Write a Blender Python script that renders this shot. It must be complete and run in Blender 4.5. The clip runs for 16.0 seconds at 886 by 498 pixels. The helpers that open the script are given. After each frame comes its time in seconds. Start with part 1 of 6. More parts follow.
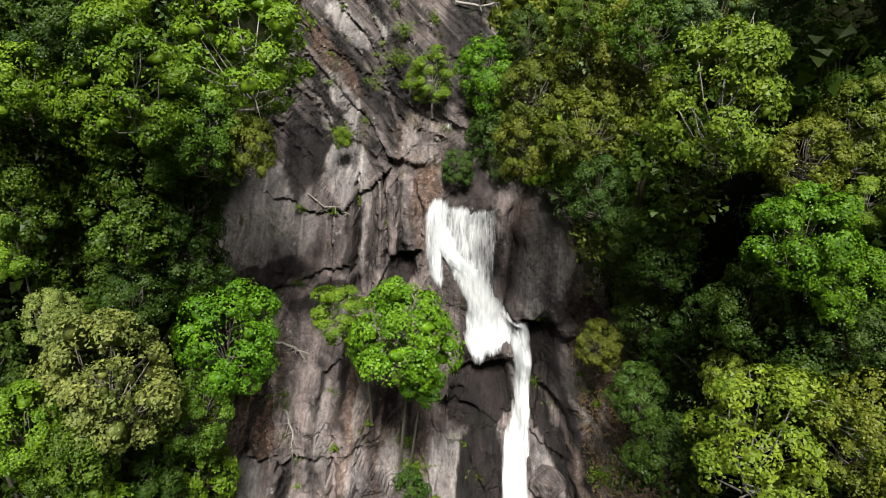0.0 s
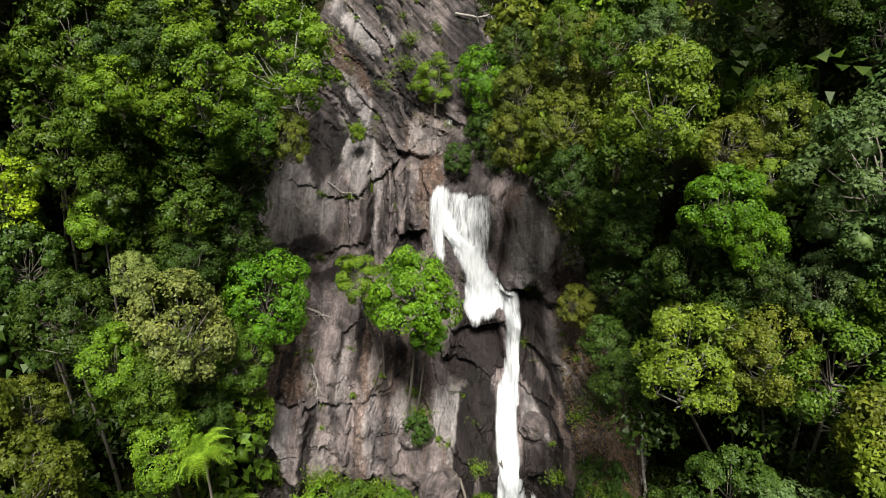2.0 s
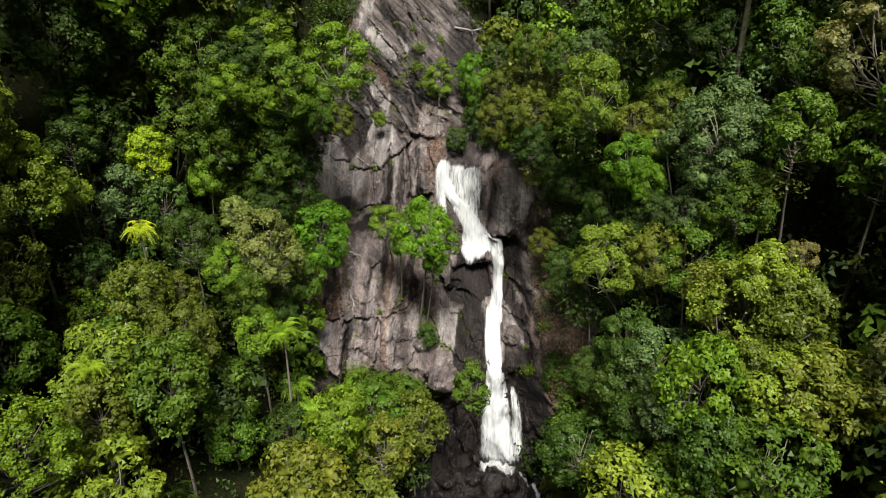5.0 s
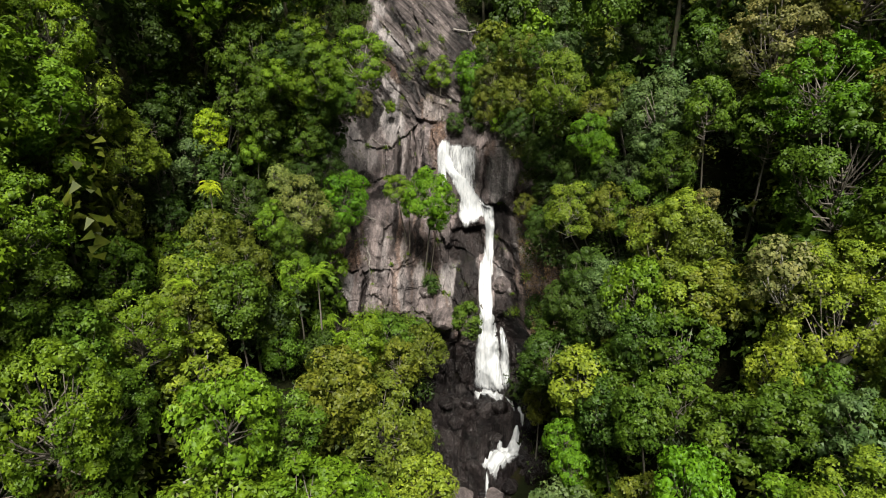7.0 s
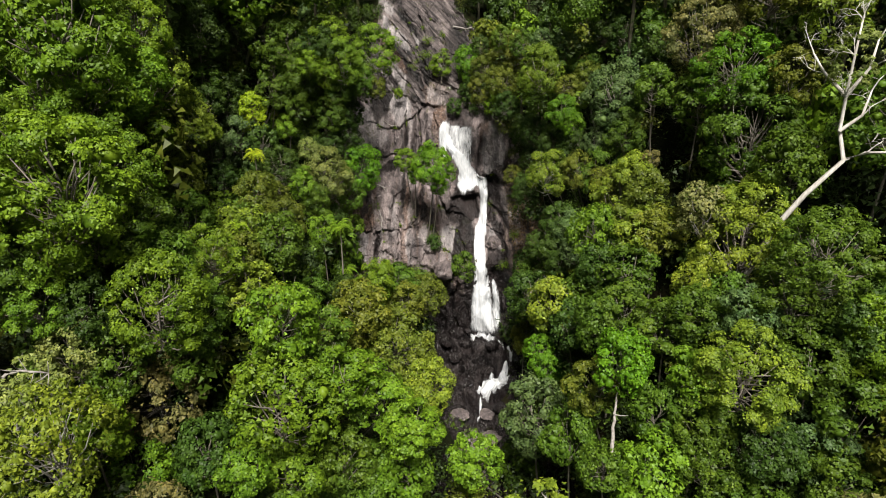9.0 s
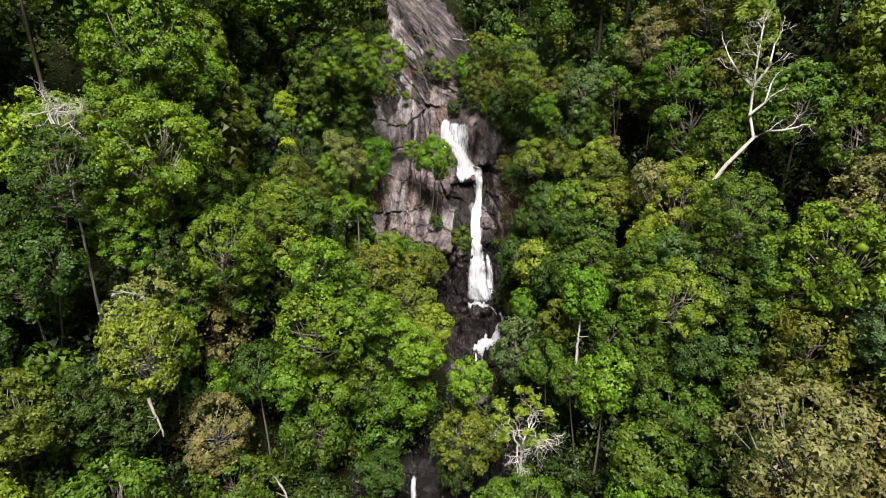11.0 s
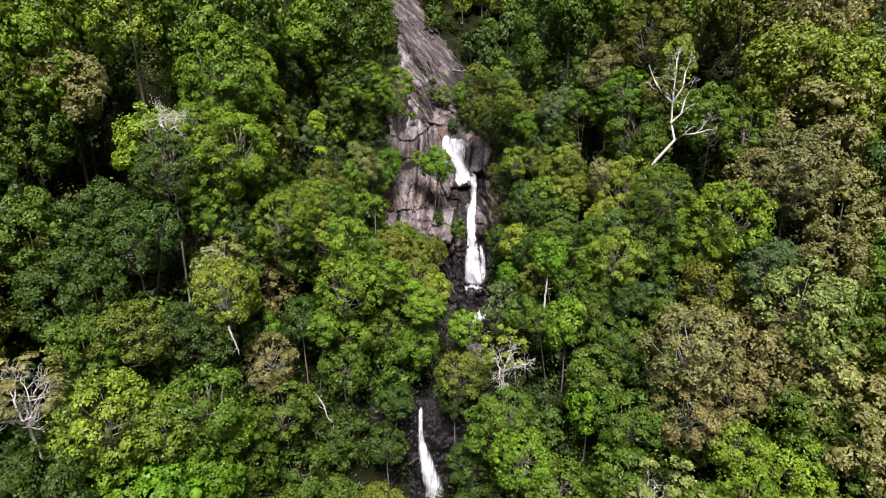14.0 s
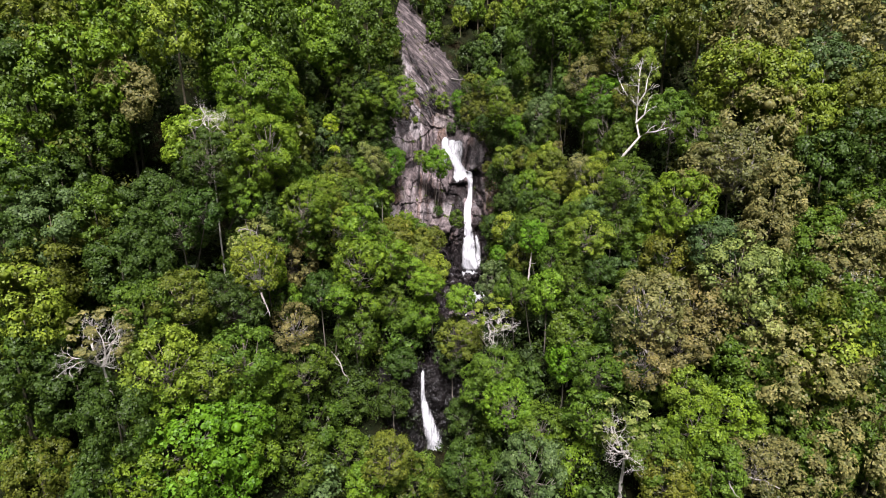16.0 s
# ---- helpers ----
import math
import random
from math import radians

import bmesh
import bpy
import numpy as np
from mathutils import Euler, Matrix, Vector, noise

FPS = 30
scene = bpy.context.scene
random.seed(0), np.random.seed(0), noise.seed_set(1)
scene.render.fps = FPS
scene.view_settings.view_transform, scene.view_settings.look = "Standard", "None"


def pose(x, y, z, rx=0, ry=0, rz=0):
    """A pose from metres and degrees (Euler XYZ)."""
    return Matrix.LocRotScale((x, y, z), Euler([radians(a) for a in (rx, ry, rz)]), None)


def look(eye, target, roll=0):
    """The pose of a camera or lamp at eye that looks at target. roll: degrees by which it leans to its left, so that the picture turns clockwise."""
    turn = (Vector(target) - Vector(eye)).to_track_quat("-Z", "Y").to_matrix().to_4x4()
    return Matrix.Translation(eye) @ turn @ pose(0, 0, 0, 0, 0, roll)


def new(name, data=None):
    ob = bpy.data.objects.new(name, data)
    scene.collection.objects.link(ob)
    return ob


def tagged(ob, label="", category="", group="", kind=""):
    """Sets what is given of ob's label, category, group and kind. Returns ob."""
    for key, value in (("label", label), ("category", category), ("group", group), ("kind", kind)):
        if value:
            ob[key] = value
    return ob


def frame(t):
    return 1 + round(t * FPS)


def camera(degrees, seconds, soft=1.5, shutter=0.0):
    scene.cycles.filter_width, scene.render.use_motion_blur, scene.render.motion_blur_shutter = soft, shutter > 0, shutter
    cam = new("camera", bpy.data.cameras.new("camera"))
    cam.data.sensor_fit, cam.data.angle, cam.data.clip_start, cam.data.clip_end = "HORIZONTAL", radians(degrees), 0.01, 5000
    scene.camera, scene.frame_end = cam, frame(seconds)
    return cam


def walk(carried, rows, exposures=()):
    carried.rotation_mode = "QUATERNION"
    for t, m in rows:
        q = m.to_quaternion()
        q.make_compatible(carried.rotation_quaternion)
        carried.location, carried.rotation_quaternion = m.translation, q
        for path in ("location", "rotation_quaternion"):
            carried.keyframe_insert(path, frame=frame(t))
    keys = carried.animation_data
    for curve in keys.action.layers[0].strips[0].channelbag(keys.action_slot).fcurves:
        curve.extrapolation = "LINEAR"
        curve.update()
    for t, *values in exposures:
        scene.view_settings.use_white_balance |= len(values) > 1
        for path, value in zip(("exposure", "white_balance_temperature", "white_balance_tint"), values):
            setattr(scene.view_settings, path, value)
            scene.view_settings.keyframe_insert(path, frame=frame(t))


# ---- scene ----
cam = camera(73.7, 16.0, soft=1.0)
METRES, EYE, TILT, LEAN, TURN = 100.0, 80.0, -22.0, 0.0, 0.0
ROWS = [
    (0.0, 0.0, 0.0, 0.0, 0.0, 0.0, -0.0),
    (0.5, -0.0006, -0.013, -0.0031, -0.03, -0.04, 0.01),
    (1.0, -0.0009, -0.028, -0.0072, -0.02, -0.04, 0.02),
    (1.5, -0.0015, -0.0458, -0.0109, -0.04, -0.06, 0.02),
    (2.0, -0.0021, -0.0649, -0.0158, -0.07, -0.07, 0.01),
    (2.5, -0.0027, -0.0857, -0.0215, -0.11, -0.06, 0.01),
    (3.0, -0.0035, -0.1083, -0.0283, -0.15, -0.07, 0.0),
    (3.5, -0.0038, -0.1339, -0.0351, -0.11, -0.1, 0.03),
    (4.0, -0.0041, -0.1614, -0.0422, -0.08, -0.14, 0.04),
    (6.5, -0.0066, -0.3111, -0.0895, -0.12, -0.26, 0.08),
    (7.0, -0.0069, -0.3425, -0.1008, -0.13, -0.29, 0.07),
    (7.5, -0.0074, -0.3746, -0.1129, -0.12, -0.3, 0.07),
    (8.0, -0.0075, -0.4069, -0.1249, -0.09, -0.35, 0.08),
    (8.5, -0.0074, -0.4388, -0.138, -0.08, -0.32, 0.08),
    (9.0, -0.0072, -0.4716, -0.1509, -0.05, -0.37, 0.07),
    (11.5, -0.0087, -0.6393, -0.2229, 0.0, 1.74, -0.03),
    (12.0, -0.0092, -0.6727, -0.2365, 0.01, 2.51, -0.03),
    (12.5, -0.0092, -0.7053, -0.2501, 0.02, 3.25, -0.03),
    (13.0, -0.0089, -0.738, -0.2632, 0.04, 3.61, -0.03),
    (13.5, -0.0088, -0.7702, -0.2769, 0.06, 3.82, -0.03),
    (14.0, -0.0084, -0.8032, -0.2904, 0.07, 4.05, -0.04),
    (14.5, -0.0078, -0.8363, -0.3037, 0.09, 4.28, -0.04),
    (15.0, -0.007, -0.8695, -0.3175, 0.1, 4.5, -0.04),
    (15.5, -0.0063, -0.9032, -0.3313, 0.11, 4.72, -0.03),
    (16.0, -0.0054, -0.9366, -0.3456, 0.14, 4.99, -0.03),
]
walk(cam, [(t, pose(0, 0, EYE, TILT, LEAN, TURN) @ pose(METRES * x, METRES * y, METRES * z, 90 + pitch, roll, yaw)) for t, x, y, z, yaw, pitch, roll in ROWS],
     exposures=[(0.0, 1.12, 6600, 8), (6.5, 1.05, 6750, 8), (16.0, 1.34, 6250, 24)])

# ---- sky, sun ----
SUN_EL, SUN_AZ = 59.0, 177.0
world = bpy.data.worlds.new("overcast_sky")
world.use_nodes = True
scene.world = world
wn, wl = world.node_tree.nodes, world.node_tree.links
sky = wn.new("ShaderNodeTexSky")
sky.sky_type = "NISHITA"
sky.sun_disc = False
sky.sun_elevation, sky.sun_rotation = radians(SUN_EL), radians(SUN_AZ)
sky.air_density, sky.dust_density, sky.ozone_density = 1.0, 4.0, 1.0
wn["Background"].inputs["Strength"].default_value = 0.013
grey = wn.new("ShaderNodeHueSaturation")
grey.inputs["Saturation"].default_value = 0.2
wl.new(sky.outputs["Color"], grey.inputs["Color"])
wl.new(grey.outputs["Color"], wn["Background"].inputs["Color"])

sun = new("sun", bpy.data.lights.new("sun", "SUN"))
sun.data.energy, sun.data.angle, sun.data.color = 4.8, radians(20), (1.0, 0.965, 0.90)
_az, _el = radians(SUN_AZ), radians(SUN_EL)
_from = Vector((math.sin(_az) * math.cos(_el), math.cos(_az) * math.cos(_el), math.sin(_el)))
sun.matrix_world = look(_from * 300, (0, 0, 0))


# ---- materials ----
def mat(name):
    m = bpy.data.materials.new(name)
    m.use_nodes = True
    nt = m.node_tree
    return m, nt.nodes, nt.links, nt.nodes["Principled BSDF"]


def ramp(nodes, links, fac, stops):
    r = nodes.new("ShaderNodeValToRGB")
    while len(r.color_ramp.elements) < len(stops):
        r.color_ramp.elements.new(0.5)
    for e, (p, c) in zip(r.color_ramp.elements, stops):
        e.position, e.color = p, (*c, 1) if len(c) == 3 else c
    links.new(fac, r.inputs["Fac"])
    return r.outputs["Color"]


def noise_node(nodes, links, scale, detail=4, rough=0.55, vec=None, distort=0.0):
    n = nodes.new("ShaderNodeTexNoise")
    n.inputs["Scale"].default_value, n.inputs["Detail"].default_value = scale, detail
    n.inputs["Roughness"].default_value, n.inputs["Distortion"].default_value = rough, distort
    if vec is not None:
        links.new(vec, n.inputs["Vector"])
    return n.outputs["Fac"]


def coords(nodes, links, scale=(1, 1, 1), kind="Object", rot=(0, 0, 0)):
    tc, mp = nodes.new("ShaderNodeTexCoord"), nodes.new("ShaderNodeMapping")
    turn = nodes.new("ShaderNodeMapping")
    turn.inputs["Rotation"].default_value, mp.inputs["Scale"].default_value = rot, scale
    links.new(tc.outputs[kind], turn.inputs["Vector"])
    links.new(turn.outputs["Vector"], mp.inputs["Vector"])
    return mp.outputs["Vector"]


def mix(nodes, links, fac, a, b, mode="MIX"):
    m = nodes.new("ShaderNodeMix")
    m.data_type, m.blend_type = "RGBA", mode
    for sock, v in ((m.inputs[0], fac), (m.inputs[6], a), (m.inputs[7], b)):
        if hasattr(v, "is_linked"):
            links.new(v, sock)
        elif isinstance(v, (int, float)):
            sock.default_value = v
        else:
            sock.default_value = (*v, 1)
    return m.outputs[2]


def math_node(nodes, links, op, a, b=0.5):
    m = nodes.new("ShaderNodeMath")
    m.operation = op
    for sock, v in zip(m.inputs, (a, b)):
        if hasattr(v, "is_linked"):
            links.new(v, sock)
        else:
            sock.default_value = v
    return m.outputs[0]


def bump(nodes, links, bsdf, height, strength, dist):
    b = nodes.new("ShaderNodeBump")
    b.inputs["Strength"].default_value, b.inputs["Distance"].default_value = strength, dist
    links.new(height, b.inputs["Height"])
    links.new(b.outputs["Normal"], bsdf.inputs["Normal"])


def leaf_material(name, mixed=0.0):
    m, n, l, p = mat(name)
    info, geo = n.new("ShaderNodeObjectInfo"), n.new("ShaderNodeNewGeometry")
    own = info.outputs["Color"]
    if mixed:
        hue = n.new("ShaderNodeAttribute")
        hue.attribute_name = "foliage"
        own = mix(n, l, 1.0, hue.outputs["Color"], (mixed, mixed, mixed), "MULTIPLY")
    base = mix(n, l, 1.0, own, ramp(n, l, geo.outputs["Random Per Island"], [
        (0.0, (0.58, 0.62, 0.60)), (0.5, (0.92, 0.94, 0.92)), (0.85, (1.18, 1.16, 1.12)), (1.0, (1.5, 1.42, 1.35))]), "MULTIPLY")
    clump = noise_node(n, l, 2.6, 2, 0.5, coords(n, l))
    base = mix(n, l, 1.0, base, ramp(n, l, clump, [(0.3, (0.68, 0.78, 0.72)), (0.7, (1.25, 1.18, 1.1))]), "MULTIPLY")
    l.new(base, p.inputs["Base Color"])
    p.inputs["Roughness"].default_value = 0.5
    p.inputs["Specular IOR Level"].default_value = 0.2
    tr, ms = n.new("ShaderNodeBsdfTranslucent"), n.new("ShaderNodeMixShader")
    l.new(mix(n, l, 1.0, base, (1.15, 1.25, 0.6), "MULTIPLY"), tr.inputs["Color"])
    ms.inputs["Fac"].default_value = 0.22
    l.new(p.outputs[0], ms.inputs[1])
    l.new(tr.outputs[0], ms.inputs[2])
    l.new(ms.outputs[0], n["Material Output"].inputs["Surface"])
    return m


def bark_material(name, dark, light):
    m, n, l, p = mat(name)
    v = coords(n, l, (3, 3, 0.8))
    f = noise_node(n, l, 2.0, 6, 0.65, v)
    l.new(ramp(n, l, f, [(0.3, dark), (0.7, light)]), p.inputs["Base Color"])
    p.inputs["Roughness"].default_value = 0.85
    bump(n, l, p, f, 0.5, 0.05)
    return m


def rock_material(name, wet_shade_all=0.0, dark=(0.105, 0.095, 0.095), sheen=0.42):
    """Granite: grey with pale and brown zones, dark runs of water, lichen, moss and grit."""
    m, n, l, p = mat(name)
    v = coords(n, l)

    def zone(attr):
        a = n.new("ShaderNodeAttribute")
        a.attribute_name = attr
        return a.outputs["Fac"]

    runs = noise_node(n, l, 1.0, 7, 0.66, coords(n, l, (1.1, 0.3, 0.11)), 0.7)
    thin = noise_node(n, l, 1.0, 5, 0.6, coords(n, l, (4.5, 0.6, 0.30)), 0.3)
    slant = noise_node(n, l, 1.0, 6, 0.68, coords(n, l, (1.7, 0.25, 0.13), rot=(0, radians(46), 0)), 0.5)
    grain = noise_node(n, l, 4.0, 9, 0.72, v)
    patch = noise_node(n, l, 0.32, 6, 0.65, v, 1.0)
    fine = noise_node(n, l, 26.0, 4, 0.7, v)
    col = ramp(n, l, patch, [(0.32, (0.078, 0.071, 0.072)), (0.48, (0.150, 0.136, 0.136)), (0.66, (0.235, 0.215, 0.214))])
    col = mix(n, l, 0.55, col, ramp(n, l, runs, [(0.32, (0.20, 0.19, 0.20)), (0.46, (0.80, 0.79, 0.79)), (0.58, (1.35, 1.33, 1.32)), (0.70, (2.1, 2.06, 2.03))]), "MULTIPLY")
    col = mix(n, l, 0.34, col, ramp(n, l, thin, [(0.36, (0.45, 0.44, 0.45)), (0.6, (1.25, 1.24, 1.22))]), "MULTIPLY")
    col = mix(n, l, 0.25, col, ramp(n, l, slant, [(0.38, (0.30, 0.29, 0.29)), (0.62, (1.55, 1.5, 1.45))]), "MULTIPLY")
    sheets = mix(n, l, 1.0, ramp(n, l, slant, [(0.36, (0.13, 0.125, 0.13)), (0.47, (0.62, 0.60, 0.60)), (0.56, (1.0, 0.98, 0.97)), (0.68, (1.75, 1.72, 1.70))]), (0.125, 0.115, 0.114), "MULTIPLY")
    col = mix(n, l, zone("slab"), col, sheets)
    warm = math_node(n, l, "MULTIPLY", zone("warm"), math_node(n, l, "ADD", patch, 0.5))
    col = mix(n, l, warm, col, mix(n, l, 1.0, ramp(n, l, grain, [(0.34, (0.034, 0.022, 0.017)), (0.5, (0.100, 0.066, 0.048)), (0.66, (0.185, 0.142, 0.110))]), ramp(n, l, runs, [(0.3, (0.6, 0.6, 0.6)), (0.6, (1.2, 1.2, 1.2))]), "MULTIPLY"))
    pale = math_node(n, l, "MULTIPLY", zone("pale"), math_node(n, l, "ADD", slant, 0.45))
    col = mix(n, l, math_node(n, l, "MINIMUM", pale, 1.0), col, mix(n, l, 1.0, (0.25, 0.242, 0.242), ramp(n, l, runs, [(0.34, (0.42, 0.42, 0.43)), (0.5, (0.9, 0.9, 0.9)), (0.66, (1.35, 1.34, 1.33))]), "MULTIPLY"))
    col = mix(n, l, 0.5, col, ramp(n, l, grain, [(0.32, (0.50, 0.49, 0.49)), (0.62, (1.22, 1.2, 1.18))]), "MULTIPLY")
    col = mix(n, l, 0.5, col, ramp(n, l, fine, [(0.36, (0.5, 0.5, 0.5)), (0.62, (1.2, 1.2, 1.2))]), "MULTIPLY")
    lichen = noise_node(n, l, 1.3, 8, 0.75, coords(n, l, (1, 1, 1), rot=(0.3, 0.9, 0.2)))
    col = mix(n, l, ramp(n, l, lichen, [(0.585, (0, 0, 0)), (0.64, (0.8, 0.8, 0.8))]), col, (0.25, 0.238, 0.232))
    moss = noise_node(n, l, 0.6, 7, 0.7, coords(n, l, (1, 1, 0.5), rot=(0.1, 0.2, 1.2)))
    col = mix(n, l, ramp(n, l, moss, [(0.60, (0, 0, 0)), (0.68, (0.85, 0.85, 0.85))]), col, (0.062, 0.066, 0.016))
    hard = n.new("ShaderNodeGamma")
    hard.inputs["Gamma"].default_value = 1.45
    l.new(col, hard.inputs["Color"])
    col = mix(n, l, 1.0, hard.outputs["Color"], (1.95, 1.90, 1.90), "MULTIPLY")
    # the overall amount darkens wet rock, and paints shade on the lower wall
    w = math_node(n, l, "ADD", zone("wet"), wet_shade_all)
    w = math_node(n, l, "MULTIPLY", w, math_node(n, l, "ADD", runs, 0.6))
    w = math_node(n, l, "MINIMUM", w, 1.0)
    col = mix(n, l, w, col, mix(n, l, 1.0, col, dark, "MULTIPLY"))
    l.new(col, p.inputs["Base Color"])
    r = n.new("ShaderNodeMapRange")
    r.inputs["To Min"].default_value, r.inputs["To Max"].default_value = 0.72, sheen
    l.new(w, r.inputs["Value"])
    p.inputs["Specular IOR Level"].default_value = 0.3
    l.new(r.outputs[0], p.inputs["Roughness"])
    h = math_node(n, l, "ADD", grain, math_node(n, l, "MULTIPLY", slant, 1.3))
    bump(n, l, p, math_node(n, l, "ADD", h, math_node(n, l, "MULTIPLY", thin, 0.7)), 1.0, 0.20)
    return m


def water_material(name, density):
    """Falling water: white streaks along the flow, with gaps that show the rock behind."""
    m, n, l, p = mat(name)
    uv = coords(n, l, (1, 1, 1), "UV")
    mp = n.new("ShaderNodeMapping")
    mp.inputs["Scale"].default_value = (2.6, 0.45, 1)
    l.new(uv, mp.inputs["Vector"])
    streak = noise_node(n, l, 1.6, 6, 0.65, mp.outputs[0], 0.5)
    mp2 = n.new("ShaderNodeMapping")
    mp2.inputs["Scale"].default_value = (6.0, 0.7, 1)
    l.new(uv, mp2.inputs["Vector"])
    fine = noise_node(n, l, 1.5, 4, 0.6, mp2.outputs[0])
    body = n.new("ShaderNodeAttribute")
    body.attribute_name = "body"
    l.new(mix(n, l, 1.0, ramp(n, l, fine, [(0.3, (0.64, 0.66, 0.68)), (0.62, (0.82, 0.83, 0.84))]), ramp(n, l, streak, [(0.38, (0.68, 0.70, 0.72)), (0.6, (1.0, 1.0, 1.0))]), "MULTIPLY"), p.inputs["Base Color"])
    p.inputs["Roughness"].default_value = 0.45
    p.inputs["Specular IOR Level"].default_value = 0.2
    p.inputs["Subsurface Weight"].default_value = 0.0
    a = math_node(n, l, "ADD", math_node(n, l, "MULTIPLY", streak, 0.75), math_node(n, l, "MULTIPLY", fine, 0.45))
    a = math_node(n, l, "ADD", a, math_node(n, l, "ADD", math_node(n, l, "MULTIPLY", body.outputs["Fac"], 0.75), density - 1.25))
    a = ramp(n, l, a, [(0.16, (0, 0, 0)), (0.68, (1, 1, 1))])
    t, ms, d = n.new("ShaderNodeBsdfTransparent"), n.new("ShaderNodeMixShader"), n.new("ShaderNodeBsdfTranslucent")
    d.inputs["Color"].default_value = (0.6, 0.63, 0.66, 1)
    foam = n.new("ShaderNodeMixShader")
    foam.inputs["Fac"].default_value = 0.3
    l.new(p.outputs[0], foam.inputs[1])
    l.new(d.outputs[0], foam.inputs[2])
    l.new(a, ms.inputs["Fac"])
    l.new(t.outputs[0], ms.inputs[1])
    l.new(foam.outputs[0], ms.inputs[2])
    l.new(ms.outputs[0], n["Material Output"].inputs["Surface"])
    bump(n, l, p, streak, 0.4, 0.1)
    return m


def shaded_soil_material():
    m, n, l, p = mat("shaded_forest_floor")
    v = coords(n, l)
    a, b = noise_node(n, l, 0.25, 5, 0.6, v), noise_node(n, l, 3.5, 6, 0.7, v)
    # near-black tones: the deep shade of the canopy gaps is in the soil's colour
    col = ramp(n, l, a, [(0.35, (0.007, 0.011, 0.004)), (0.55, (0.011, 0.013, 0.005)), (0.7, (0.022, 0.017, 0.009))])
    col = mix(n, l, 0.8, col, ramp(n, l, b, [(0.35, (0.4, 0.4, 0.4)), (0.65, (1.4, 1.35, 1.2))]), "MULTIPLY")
    l.new(col, p.inputs["Base Color"])
    p.inputs["Roughness"].default_value = 0.95
    p.inputs["Specular IOR Level"].default_value = 0.05
    bump(n, l, p, b, 0.8, 0.2)
    return m


LEAF = leaf_material("leaves")
# the factor 0.6 puts the shade between the crowns into the leaf colour
SHADED_LEAF = leaf_material("shaded_understorey_leaves", 0.6)
CANOPY_LEAF = leaf_material("canopy_leaves", 1.0)
BARK = bark_material("grey_bark", (0.07, 0.06, 0.048), (0.24, 0.215, 0.18))
GREYWOOD = bark_material("weathered_wood", (0.10, 0.09, 0.08), (0.34, 0.32, 0.29))
PALE = bark_material("bleached_wood", (0.30, 0.275, 0.24), (0.62, 0.60, 0.56))
ROCK = rock_material("granite")
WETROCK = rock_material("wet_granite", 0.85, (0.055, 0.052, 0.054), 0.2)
# wet rock of the lower wall, with the shade of overhanging plants coloured in
SHADED_ROCK = rock_material("shaded_wet_granite", 1.6, (0.035, 0.033, 0.032), 0.3)
FALL = water_material("white_water", 0.89)
VEIL = water_material("thin_water", 0.54)
SHEET = water_material("sheet_water", 0.42)
FAN = water_material("fanned_water", 0.50)
SHADED_SOIL = shaded_soil_material()


# ---- mesh helpers ----
def mesh_from(name, verts, faces, material, smooth=False):
    me = bpy.data.meshes.new(name)
    me.from_pydata(verts if isinstance(verts, list) else verts.tolist(), [], faces if isinstance(faces, list) else faces.tolist())
    me.materials.append(material)
    if smooth:
        me.polygons.foreach_set("use_smooth", [True] * len(me.polygons))
    me.update()
    return me


def under(ob, parent):
    ob.parent = parent
    return ob


def fbm(x, y, z, octaves=4):
    return noise.fractal(Vector((x, y, z)), 0.9, 2.0, octaves)


def smooth01(v):
    v = min(1.0, max(0.0, v))
    return v * v * (3 - 2 * v)


def hump(x, z, cx, cz, rx, rz):
    return math.exp(-((x - cx) / rx) ** 2 - ((z - cz) / rz) ** 2)


def facets(x, z, wide, tall, amount, seed):
    """Flat tilted faces of broken rock with open cracks between them."""
    p = Vector((x / wide, seed, z / tall))
    d, near = noise.voronoi(p)
    c = near[0]
    a = noise.cell_vector(c * 5.7 + Vector((0.31, 0.17, 0.53)))
    tilt = (a.x - 0.5) * (p.x - c.x) + (a.z - 0.5) * (p.z - c.z)
    return amount * (1.7 * tilt + 0.6 * (a.y - 0.5) + 0.07 * smooth01(1 - (d[1] - d[0]) / 0.05))


def tube(verts, faces, path, radii, sides=6):
    """A tapered tube along path, added to verts and faces."""
    start = len(verts)
    for i, c in enumerate(path):
        d = (path[min(i + 1, len(path) - 1)] - path[max(i - 1, 0)]).normalized()
        a = d.orthogonal().normalized()
        b = d.cross(a)
        for k in range(sides):
            w = 2 * math.pi * k / sides
            verts.append(tuple(c + (a * math.cos(w) + b * math.sin(w)) * radii[i]))
    for i in range(len(path) - 1):
        for k in range(sides):
            q, r = start + i * sides + k, start + i * sides + (k + 1) % sides
            faces.append((q, r, r + sides, q + sides))
    faces.append(tuple(start + (len(path) - 1) * sides + k for k in range(sides)))


# ---- the slope ----
GX = [-90, -52, -32, -17, -6, 3, 12, 24, 42, 90]
GY = [-130, -55, -34, -18, -6, 8, 22, 38, 62, 115]
